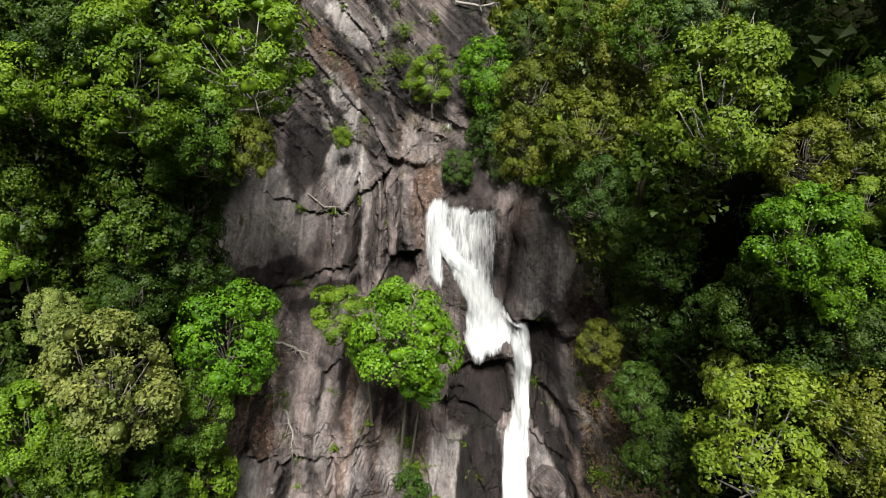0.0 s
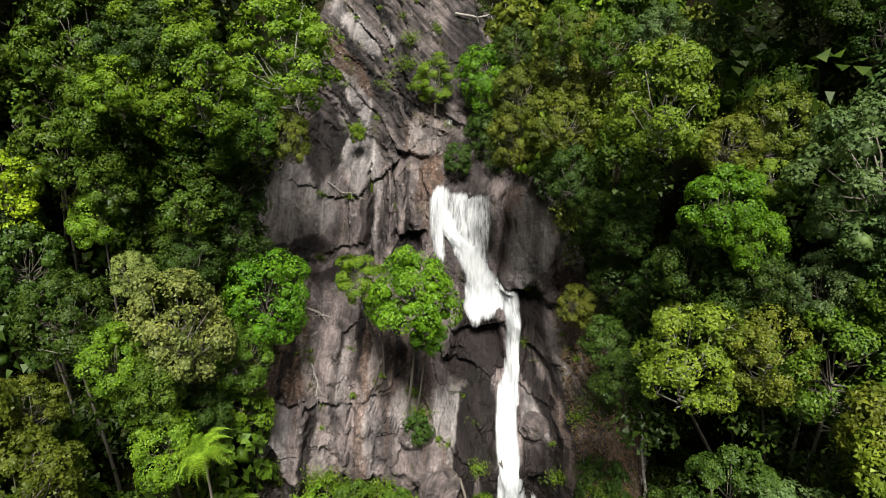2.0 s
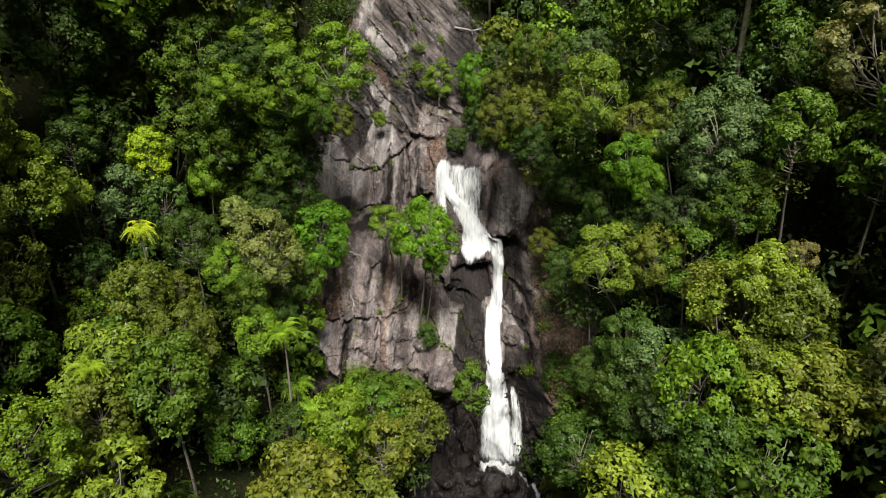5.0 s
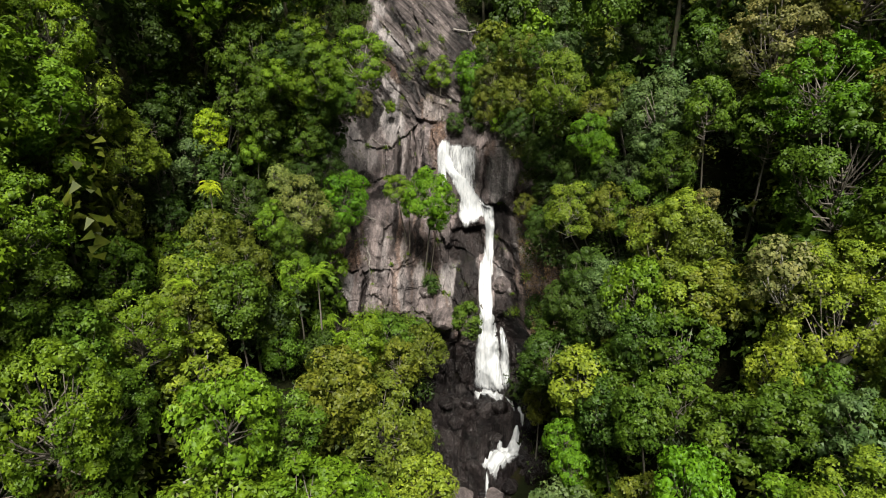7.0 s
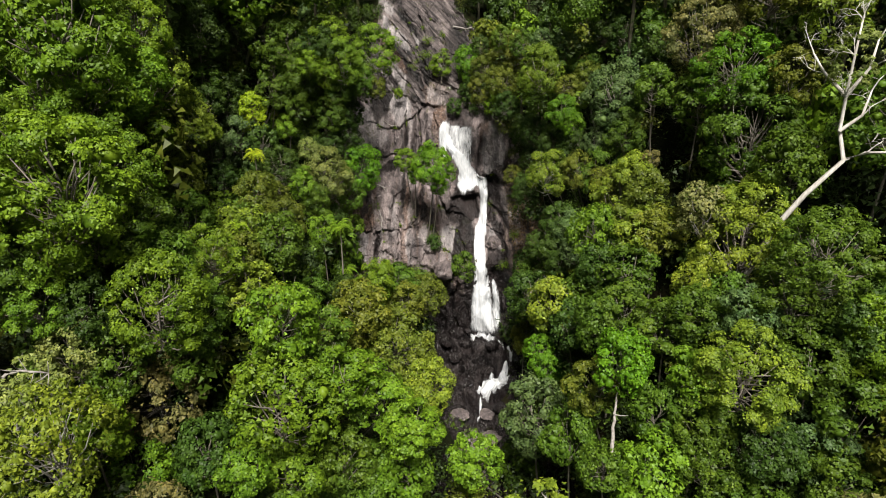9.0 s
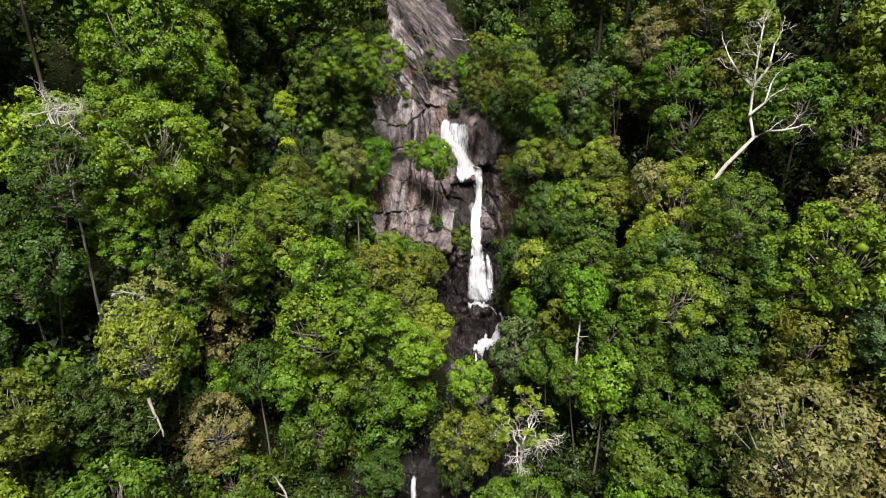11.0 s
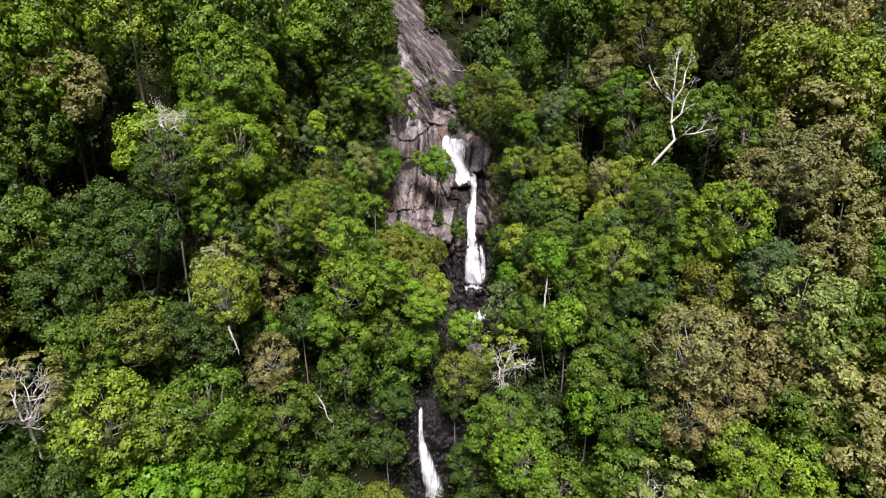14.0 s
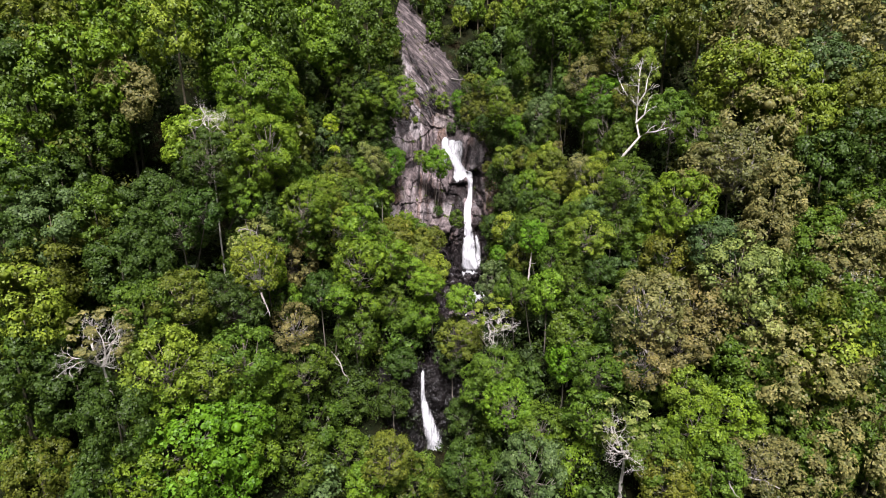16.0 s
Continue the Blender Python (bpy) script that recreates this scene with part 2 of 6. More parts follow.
GZ = np.array([
    [0, 0, -5, -15, -25, -30, -22, -10, 0, 5],
    [15, 14, 6, -8, -14, -8, 3, 13, 15, 13],
    [32, 26, 22, 4, -6, 6, 14, 27, 30, 32],
    [50, 42, 40, 14, 8, 11, 34, 42, 52, 46],
    [60, 57, 50, 35, 27, 28, 36, 50, 66, 56],
    [68, 74, 62, 48, 39, 31, 36, 62, 74, 69],
    [78, 82, 66, 50, 38, 33, 38, 72, 82, 80],
    [92, 97, 88, 56, 44, 46, 48, 80, 92, 94],
    [118, 116, 110, 95, 76, 76, 78, 94, 105, 120],
    [165, 155, 150, 150, 148, 148, 148, 150, 155, 165]], float)


def ground_plain(x, y):
    """Height of the valley's slope, gliding between the heights of a coarse net."""
    def cell(v, ks):
        v = min(max(v, ks[0]), ks[-1] - 1e-6)
        i = max(k for k in range(len(ks) - 1) if ks[k] <= v)
        return i, (v - ks[i]) / (ks[i + 1] - ks[i])
    i, u = cell(x, GX)
    j, v = cell(y, GY)
    u, v = 0.5 * u + 0.5 * smooth01(u), 0.5 * v + 0.5 * smooth01(v)
    return float((GZ[j, i] * (1 - u) + GZ[j, i + 1] * u) * (1 - v) + (GZ[j + 1, i] * (1 - u) + GZ[j + 1, i + 1] * u) * v)


def ground(x, y):
    return ground_plain(x, y) + 1.2 * fbm(x * 0.08, y * 0.08, 3.1, 3) + 0.35 * fbm(x * 0.4, y * 0.4, 7.7, 3)


def build_ground():
    xs = [-4000, -1200, -400, -160] + [-100 + 2.0 * i for i in range(101)] + [160, 400, 1200, 4000]
    ys = [-4000, -1200, -400, -200] + [-130 + 2.0 * i for i in range(124)] + [160, 400, 1200, 4000]
    verts = [(x, y, ground(x, y)) for y in ys for x in xs]
    w = len(xs)
    faces = [(j * w + i, j * w + i + 1, (j + 1) * w + i + 1, (j + 1) * w + i) for j in range(len(ys) - 1) for i in range(w - 1)]
    tagged(new("ground", mesh_from("ground", verts, faces, SHADED_SOIL, True)),
           "leaf-littered forest floor of a steep ravine, near black with painted shade", "ground", kind="structure")


build_ground()

# ---- the granite cliff ----
CZ = [20, 35, 39, 50, 54, 59, 67, 71, 76, 80, 90, 100, 112]
CY = [29, 27, 26, 27.5, 32, 35.5, 40, 44, 47, 51, 62, 74, 90]


def box01(v, a, b, soft):
    return smooth01((v - a) / soft + 0.5) * smooth01((b - v) / soft + 0.5)


def cliff_y(x, z):
    """Depth of the rock face at x and height z: slabs, joints, ledges and hollows."""
    y = float(np.interp(z, CZ, CY))
    wx, wz = x + 0.7 * fbm(x * 0.3, 1.7, z * 0.3, 3), z + 0.7 * fbm(x * 0.3, 9.2, z * 0.3, 3)
    y -= 3.2 * hump(x, z, -11, 56.5, 5, 5) + 1.4 * hump(x, z, -6, 54, 4, 5)
    y -= 4.5 * smooth01((x - 6.6) / 4.5) * smooth01((64 - z) / 6) * smooth01((z - 40) / 6)
    y += 1.8 * hump(x, z, -8.5, 69, 4, 4) - 1.6 * hump(x, z, -14, 65, 3.5, 4)
    # slanting sheets of the upper slab
    upper = smooth01((z - 68.5) / 2.5)
    q = wz + 1.05 * wx + 2.0 * fbm(x * 0.11, 4.4, z * 0.11, 2)
    along = wx - 1.05 * wz
    y += upper * (0.9 * noise.noise(Vector((q * 0.33, 3.0, along * 0.05))) + 0.8 * abs(noise.noise(Vector((q * 0.7, 8.0, along * 0.045)))) + 0.14 * noise.noise(Vector((q * 2.2, 1.0, along * 0.08))))
    # upright joints beside the fall
    cols = box01(z, 61.5, 68.6, 0.8) * box01(x, -8.2, -0.9, 0.6)
    for jx, jd in ((-6.2, 0.9), (-5.2, 0.35), (-4.1, 1.0), (-2.9, 0.3), (-1.5, 0.5)):
        y += cols * jd * math.exp(-((wx - jx + 0.06 * (z - 64)) / 0.17) ** 2)
    y -= cols * 0.5 * (math.floor(wx * 0.62) % 2)
    # shelf with a hollow below it
    y -= 0.6 * box01(wz, 69.7, 71.6, 0.7) * box01(wx, -5.5, 0.4, 0.9)
    y += 0.3 * box01(wz, 68.5, 69.7, 0.6) * box01(wx, -4.3, -1.6, 0.9)
    y += 1.4 * box01(wz, 62.4, 64.0, 0.4) * box01(wx, -4.0, -1.7, 0.5)
    # water-worn bowl, its ledge and the undercut below
    y += 0.6 * box01(x, -1.2, 4.4, 0.8) * box01(z, 59.6, 66.6, 1.5)
    y -= 0.9 * box01(wz, 57.9, 59.3, 0.6) * box01(wx, 0.6, 5.9, 0.8)
    y += 1.1 * hump(wx, wz, 3.0, 57.0, 2.0, 1.6) + 0.6 * box01(wz, 50.0, 57.6, 3.0) * box01(wx, 0.6 + (58 - z) * 0.12, 4.6, 1.6)
    y += 0.4 * box01(wz, 52.5, 60.2, 1.0) * box01(wx, 5.9, 7.6, 0.7) - 1.5 * hump(wx, wz, 2.5, 54.2, 1.3, 2.2)
    # pillar right of the fall
    y -= 1.5 * box01(wz, 60.6, 66.5, 0.7) * box01(wx, 5.0, 8.6, 0.6)
    y += 0.8 * math.exp(-((wx - 4.7) / 0.2) ** 2) * box01(z, 60, 67, 1)
    y -= 1.2 * hump(wx, wz, 6.6, 52.4, 0.9, 1.5)
    # jointed blocks of the lower face
    blocky = max(smooth01((60.5 - z) / 3), 0.55 * smooth01((x - 5) / 2), 0.0)
    dist, pts = noise.voronoi(Vector((wx * 0.21 + 0.04 * wz, 4.0, wz * 0.13)))
    c = pts[0]
    y += blocky * 0.75 * (noise.cell(Vector((c.x * 7.3, c.y * 3.1, c.z * 9.7))) - 0.5)
    y += blocky * 0.16 * smooth01(1 - (dist[1] - dist[0]) / 0.04)
    y += blocky * 0.30 * abs(noise.noise(Vector((wx * 0.9, 8.0, wz * 0.16)))) + blocky * 0.22 * noise.noise(Vector((wx * 0.5, 5.0, wz * 1.1)))
    y -= 1.1 * box01(wz, 47.5, 54.2, 0.5) * box01(wx, -14.6, -10.2, 0.5)
    y -= 1.3 * hump(wx, wz, -0.4, 50.6, 2.0, 1.7)
    broken = 0.25 + 0.75 * max(smooth01((61.5 - z) / 3), smooth01((x - 4.5) / 2))
    y += broken * (facets(wx + 0.15 * wz, wz, 3.1, 4.2, 0.9, 3.0) + facets(wx, wz - 0.3 * wx, 1.15, 1.5, 0.20, 9.0))
    rough = fbm(x * 0.9, 5.5, z * 0.6, 5)
    return y + 0.30 * rough + 0.07 * fbm(x * 3.5, 2.2, z * 3.5, 3) + 0.8 * fbm(x * 0.17, 3.3, z * 0.17, 3)


# stained patches of the rock: tone, middle (x, height), half sizes, tilt in degrees, strength
STAINS = (
    ("wet", 2.4, 56.4, 2.3, 2.3, 0, 1.3), ("wet", 2.7, 52.0, 1.1, 2.4, 0, 1.4), ("wet", 6.7, 58.4, 1.1, 2.3, 0, 0.95), ("wet", 6.9, 54.4, 0.7, 3.0, -28, 1.2),
    ("wet", 1.6, 64.0, 2.4, 4.6, 0, 0.7), ("wet", -10.4, 70.4, 1.7, 2.3, 0, 0.8), ("wet", -9.6, 74.8, 0.45, 3.2, -34, 1.2), ("wet", -3.5, 75.6, 0.7, 2.6, -8, 0.95),
    ("wet", 1.7, 78.3, 1.7, 2.2, 0, 0.8), ("wet", -6.5, 65.2, 0.7, 1.9, 0, 0.75), ("wet", -4.9, 65.6, 0.5, 2.2, 0, 0.6), ("wet", -2.9, 63.2, 1.2, 0.9, 0, 1.0),
    ("wet", -6.1, 75.2, 0.4, 3.8, -38, 0.8), ("wet", -13.4, 50.6, 1.2, 0.9, 0, 0.7), ("wet", 7.0, 44.0, 3.0, 6.0, 0, 1.1), ("wet", 3.3, 45.0, 1.0, 6.0, 0, 1.1), ("wet", -3.0, 41.0, 9.0, 4.5, 0, 0.9),
    ("wet", -7.2, 83.0, 0.6, 4.0, -35, 0.8), ("wet", -12.6, 63.0, 3.4, 0.7, -8, 0.8), ("wet", -8.3, 61.8, 2.4, 0.6, -12, 0.8), ("wet", -11.9, 56.4, 0.35, 1.8, 12, 0.9), ("wet", -4.4, 56.0, 0.3, 2.6, 2, 0.7),
    ("pale", -8.2, 79.6, 0.75, 2.6, -42, 1.1), ("pale", -7.3, 70.0, 1.6, 2.7, -10, 0.95), ("pale", -7.8, 74.2, 0.6, 1.8, -36, 0.8), ("pale", -1.5, 71.2, 2.0, 1.3, 28, 0.6),
    ("pale", -12.8, 52.5, 1.7, 1.4, 6, 1.3), ("pale", -9.2, 52.6, 0.8, 1.9, 0, 0.4), ("pale", -7.8, 56.0, 0.8, 1.6, 0, 0.45), ("pale", 0.4, 52.2, 1.4, 1.4, -20, 0.85), ("pale", 6.8, 52.4, 1.0, 1.3, 0, 0.9),
    ("pale", 7.7, 62.2, 0.7, 1.6, 0, 1.1), ("pale", -5.6, 66.0, 0.35, 2.4, 0, 0.6), ("pale", -12.8, 65.8, 3.8, 2.6, 14, 0.75), ("pale", -5.4, 54.0, 0.5, 3.0, 0, 0.6), ("pale", -3.4, 53.0, 0.8, 1.4, 0, 0.5), ("pale", -10.6, 84.6, 0.7, 2.4, -40, 0.8), ("pale", -5.2, 80.0, 0.5, 2.2, -26, 0.8),
    ("pale", 6.8, 63.4, 1.7, 3.0, 0, 1.0), ("pale", 9.0, 57.0, 1.0, 2.4, -14, 0.5),
    ("wet", -7.0, 47.2, 6.0, 1.6, 0, 0.9), ("wet", 1.3, 50.6, 0.9, 2.6, 12, 1.1), ("wet", -10.0, 50.4, 0.4, 3.0, 4, 1.1), ("wet", -6.4, 58.6, 0.35, 2.4, 3, 0.8), ("wet", -3.6, 57.4, 0.3, 2.0, -4, 0.8), ("wet", -8.2, 55.6, 0.3, 2.6, 6, 0.7),
    ("warm", -6.0, 57.0, 0.6, 2.6, 0, 0.7), ("warm", 9.4, 60.0, 1.4, 2.0, 0, 0.6), ("warm", 5.8, 65.2, 0.9, 2.0, 0, 0.7), ("warm", -1.5, 71.0, 2.3, 1.4, 28, 0.8), ("warm", -12.2, 55.6, 2.0, 1.5, 10, 0.9), ("warm", 9.9, 57.6, 1.9, 2.6, -10, 0.8), ("warm", 10.6, 51.5, 2.6, 4.5, 0, 0.55), ("wet", 9.2, 53.0, 0.35, 3.6, -18, 0.8), ("wet", 11.2, 55.0, 0.4, 2.4, 14, 0.7), ("wet", 10.4, 49.5, 1.4, 0.8, 10, 0.7), ("warm", -1.3, 67.2, 1.0, 2.4, 0, 0.8),
    ("warm", -8.6, 76.6, 0.8, 3.0, -40, 0.8), ("warm", -4.2, 56.4, 1.6, 2.0, 0, 0.4), ("warm", 3.9, 57.4, 0.6, 1.2, -12, 0.8),
)


def zones(x, z):
    """Where the rock is wet, brown, pale or split into slanting sheets."""
    n1, n2 = fbm(x * 0.5, 1.1, z * 0.12, 4), fbm(x * 0.35, 7.3, z * 0.35, 4)
    ux, uz = x + 0.45 * fbm(x * 0.9, 2.2, z * 0.7, 4), z + 0.6 * fbm(x * 0.9, 6.2, z * 0.7, 4)
    tone = {"wet": 0.0, "warm": 0.0, "pale": 0.0}
    for name, cx, cz, rx, rz, deg, k in STAINS:
        if abs(ux - cx) > 8 or abs(uz - cz) > 8:
            continue
        c, s = math.cos(radians(deg)), math.sin(radians(-deg))
        u, v = (c * (ux - cx) + s * (uz - cz)) / rx, (-s * (ux - cx) + c * (uz - cz)) / rz
        d = (u * u + v * v * 0.6) ** 2
        tone[name] = max(tone[name], k * smooth01((1.35 - d) / 0.8))
    lines = smooth01((fbm(x * 1.1, 3.7, z * 0.08, 3) - 0.05) * 3.0)
    pale = max(tone["pale"], 0.18 * lines * box01(z, 46, 59, 3) * box01(x, -9.5, 1.0, 1.5), 0.5 * lines * box01(z, 62, 74, 3) * box01(x, -17, -6, 2))
    warm = max(tone["warm"], 0.6 * smooth01((fbm(x * 0.9, 8.8, z * 0.1, 3) - 0.1) * 3.0) * box01(z, 44, 60, 2) * box01(x, -14, 1.5, 1.5))
    if tone["wet"] > 0.5:
        pale, warm = pale * 0.2, warm * 0.5
    slab = smooth01((z - 69.5 - 0.3 * x) / 3.0)
    return [max(0.0, min(1.0, v * (1.0 + 0.5 * q))) for v, q in ((tone["wet"], n1), (0.75 * warm, n2), (pale, -n2), (slab, 0.1))]


# joints of the face: corners as (x, height), then depth, width and the step between the two sides
JOINTS = (
    (((-11.1, 77.3), (-7.9, 74.0), (-6.1, 72.3), (-3.9, 69.6)), 1.6, 0.30, 0.9),
    (((-10.5, 77.9), (-5.7, 75.0), (-2.7, 73.2), (0.3, 71.7)), 0.9, 0.20, 0.7),
    (((-8.4, 80.8), (-5.4, 77.1), (-3.6, 73.6)), 0.9, 0.22, -0.5),
    (((-6.6, 81.5), (-4.1, 76.3), (-2.1, 73.4)), 0.7, 0.16, -0.4),
    (((-4.3, 82.0), (-2.8, 77.1), (-1.0, 73.2)), 1.3, 0.30, -0.7),
    (((-1.1, 81.0), (0.3, 75.9)), 0.8, 0.20, 0.4),
    (((-11.5, 90.0), (-8.6, 84.0), (-5.0, 80.0)), 1.0, 0.28, 0.6),
    (((-9.0, 92.0), (-5.6, 85.0), (-2.0, 81.0)), 0.9, 0.25, 0.5),
    (((-11.5, 67.4), (-9.0, 66.4), (-7.4, 66.6), (-5.4, 67.9), (-3.9, 69.2)), 0.6, 0.16, -0.8),
    (((-12.9, 72.1), (-9.1, 68.2), (-7.8, 66.6)), 0.5, 0.14, 0.4),
    (((-6.2, 68.2), (-6.3, 63.1)), 1.0, 0.18, 0.4),
    (((-4.3, 68.6), (-4.0, 63.8)), 1.1, 0.18, -0.4),
    (((-14.0, 62.2), (-10.4, 62.6), (-7.3, 63.4)), 0.9, 0.22, -0.7),
    (((-14.6, 53.9), (-10.1, 54.2)), 0.8, 0.16, -1.3),
    (((-10.1, 54.2), (-11.0, 57.7)), 0.7, 0.14, 0.4),
    (((-10.2, 57.7), (-8.6, 51.3), (-8.2, 48.0)), 0.6, 0.14, 0.3),
    (((-7.2, 59.0), (-6.6, 54.1), (-6.6, 50.0)), 0.6, 0.13, -0.3),
    (((-5.1, 55.9), (-2.4, 54.1), (-1.6, 52.0)), 0.7, 0.15, 0.5),
    (((-1.7, 57.7), (-0.5, 54.1), (1.7, 53.1), (2.7, 51.3)), 0.9, 0.18, -0.5),
    (((-2.6, 52.0), (-0.1, 51.6), (1.9, 50.2)), 1.0, 0.16, -0.9),
    (((-12.9, 53.3), (-12.0, 49.0)), 0.6, 0.12, 0.3),
    (((5.3, 60.7), (8.9, 60.9)), 0.9, 0.2, -0.8),
    (((8.4, 59.0), (10.5, 55.9), (11.4, 53.1)), 0.9, 0.2, 0.5),
    (((6.0, 57.0), (7.6, 54.6), (7.8, 51.0)), 0.8, 0.18, 0.6),
)


def joint_relief(X, Z):
    """Depth that the joints add on a grid of x and height."""
    total = np.zeros_like(X)
    for pts, deep, wide, step in JOINTS:
        best, side = np.full_like(X, 1e9), np.zeros_like(X)
        for (x0, z0), (x1, z1) in zip(pts, pts[1:]):
            dx, dz = x1 - x0, z1 - z0
            u = np.clip(((X - x0) * dx + (Z - z0) * dz) / (dx * dx + dz * dz), 0, 1)
            d = np.hypot(X - x0 - u * dx, Z - z0 - u * dz)
            s = np.sign((X - x0) * dz - (Z - z0) * dx)
            side = np.where(d < best, s, side)
            best = np.minimum(best, d)
        deep *= 0.45 if pts[0][1] > 66 else 0.28
        fade = 0.35 + 0.65 * np.abs(np.sin(1.1 * X + 0.7 * Z + len(pts)))
        total += deep * fade * np.exp(-(best / (0.62 * wide)) ** 2) - step * side * np.exp(-best / 1.5) * 0.42
    return total


SZ = [40, 49, 54, 62, 66, 70, 75, 80, 86, 95, 105]
SL = [-11, -12.5, -15, -19, -17, -13.5, -11, -10.5, -10.5, -14, -18]
SR = [11, 11, 13.5, 10, 8, 5.0, 3.5, 3.2, -1.5, -8, -13]


def off_rock(x, z):
    """How far x lies outside the bare rock at height z."""
    return max(float(np.interp(z, SZ, SL)) - x, x - float(np.interp(z, SZ, SR)))


def build_cliff():
    xs = [-21 + 0.15 * i for i in range(240)]
    zs = [33 + 0.3 * i for i in range(37)] + [44 + 0.15 * i for i in range(260)] + [83 + 0.4 * i for i in range(58)]
    warpx = [[0.18 * fbm(x * 0.8, 2.1, z * 0.8, 3) + 0.1 * fbm(x * 3, 4.1, z * 3, 2) for x in xs] for z in zs]
    X, Z = np.meshgrid(xs, zs)
    relief = joint_relief(X + np.array(warpx), Z + np.array(warpx)[:, ::-1]).ravel()
    verts, tone, k = [], [], 0
    for z in zs:
        for x in xs:
            e = smooth01((off_rock(x, z) - 0.5) / 4)
            verts.append((x + 0.1 * fbm(z, x, 0.5, 2), cliff_y(x, z) + relief[k] + 2.5 * e, z))
            tone.append(zones(x, z))
            k += 1
    w = len(xs)
    faces = [(j * w + i, j * w + i + 1, (j + 1) * w + i + 1, (j + 1) * w + i) for j in range(len(zs) - 1) for i in range(w - 1)]
    me = mesh_from("cliff", verts, faces, ROCK)
    me.materials.append(SHADED_SOIL)
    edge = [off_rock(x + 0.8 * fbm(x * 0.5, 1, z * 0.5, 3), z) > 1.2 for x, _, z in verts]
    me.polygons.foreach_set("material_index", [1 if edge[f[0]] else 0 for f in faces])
    for name, at in zip(("wet", "warm", "pale", "slab"), zip(*tone)):
        me.attributes.new(name, "FLOAT", "POINT").data.foreach_set("value", at)
    tagged(new("cliff", me), "grey-brown jointed granite cliff, dark where wet", "cliff", kind="structure")


build_cliff()


# ---- falling water ----
def ribbon(name, rows, material, label, face=cliff_y, lift=0.35, parent=None, across=14):
    """A sheet of falling water along rows of (x, z, width), held just off the rock."""
    rows = [Vector(r) for r in rows]
    path = []
    for a, b in zip(rows, rows[1:]):
        k = max(2, int((b - a).length / 0.3))
        path += [a.lerp(b, i / k) for i in range(k)]
    path.append(rows[-1])
    verts, uvs, body, run = [], [], [], 0.0
    for i, p in enumerate(path):
        if i:
            run += (Vector((p.x, p.y)) - Vector((path[i - 1].x, path[i - 1].y))).length
        ends = min(1.0, i / 3, (len(path) - 1 - i) / 5)
        for k in range(across + 1):
            u = k / across * 2 - 1
            wob = 0.12 * fbm(u * 2, run * 0.7, 4.4, 3)
            x = p.x + u * p.z * 0.5 * (1 + wob)
            y = min(sum(face(x, p.y + h) for h in (-0.6, 0, 0.6)) / 3, face(p.x, p.y) + 0.5)
            y -= lift * (1.05 - u * u) + 0.22 * fbm(x * 3.0, run * 0.22, 1.0, 3)
            verts.append((x, y, p.y))
            uvs.append((x, run))
            body.append((1 - abs(u) ** 2.2) * ends - 0.45 * (1 - ends) - 0.3 * abs(u) ** 6)
    w = across + 1
    faces = [(j * w + i, j * w + i + 1, (j + 1) * w + i + 1, (j + 1) * w + i) for j in range(len(path) - 1) for i in range(across)]
    me = mesh_from(name, verts, faces, material, True)
    me.attributes.new("body", "FLOAT", "POINT").data.foreach_set("value", body)
    layer = me.uv_layers.new(name="flow")
    for loop in me.loops:
        layer.data[loop.index].uv = uvs[loop.vertex_index]
    ob = new(name, me)
    return under(ob, parent) if parent else tagged(ob, label, "waterfall", kind="structure")


def lower_y(x, z):
    y = float(np.interp(z, [4, 10, 16, 24, 31, 33, 36], [-16, -13.5, -11.5, -10, -8.6, -7.0, -2]))
    return y + 0.7 * fbm(x * 0.35, 6.0, z * 0.25, 4) + 0.25 * fbm(x * 1.4, 2.0, z * 0.9, 3)


falls = tagged(new("waterfall"), "white waterfall running down a dark granite cliff", "waterfall", kind="structure")
ribbon("curtain", [(1.75, 67.7, 6.2), (1.8, 66.2, 6.2), (1.9, 64.0, 5.4), (2.3, 62.4, 3.8), (3.0, 61.0, 2.6)], SHEET, "", parent=falls, across=24)
ribbon("left_strand", [(-0.8, 67.6, 1.3), (-0.75, 65.4, 1.5), (-0.6, 64.0, 1.5), (-0.4, 62.4, 1.2), (0.0, 61.0, 0.8)], VEIL, "", parent=falls, lift=0.45)
ribbon("main_stream", [(-0.3, 67.9, 1.7), (-0.35, 65.8, 1.6), (0.3, 64.2, 2.0), (1.7, 63.0, 2.5), (2.5, 61.6, 2.7), (3.1, 60.4, 3.2), (3.3, 59.8, 3.7), (3.3, 59.3, 3.5), (3.1, 58.8, 2.8), (3.0, 58.2, 2.0)], FALL, "", parent=falls, lift=0.6, across=18)
ribbon("ledge_foam", [(2.1, 59.9, 1.4), (2.3, 59.2, 2.0), (2.4, 58.4, 1.5), (2.4, 57.7, 0.9)], FALL, "", parent=falls, lift=0.8)
ribbon("spout", [(3.9, 60.7, 1.0), (4.7, 60.5, 1.1), (5.4, 60.1, 1.1), (5.5, 59.3, 1.1), (5.4, 58.3, 1.0)], FALL, "", parent=falls, lift=0.9)
ribbon("chute", [(4.5, 60.4, 1.2), (5.15, 59.6, 1.6), (5.35, 58.4, 1.4), (5.35, 56.5, 1.2), (5.2, 54.6, 1.3), (4.8, 53.5, 1.9), (4.6, 52.0, 1.95), (4.7, 50.0, 1.9), (4.8, 47.8, 2.3), (4.9, 45.5, 3.1), (5.0, 43.0, 3.6), (5.1, 40.6, 4.0), (5.3, 39.4, 4.2)], FALL, "", parent=falls, lift=0.7, across=18)
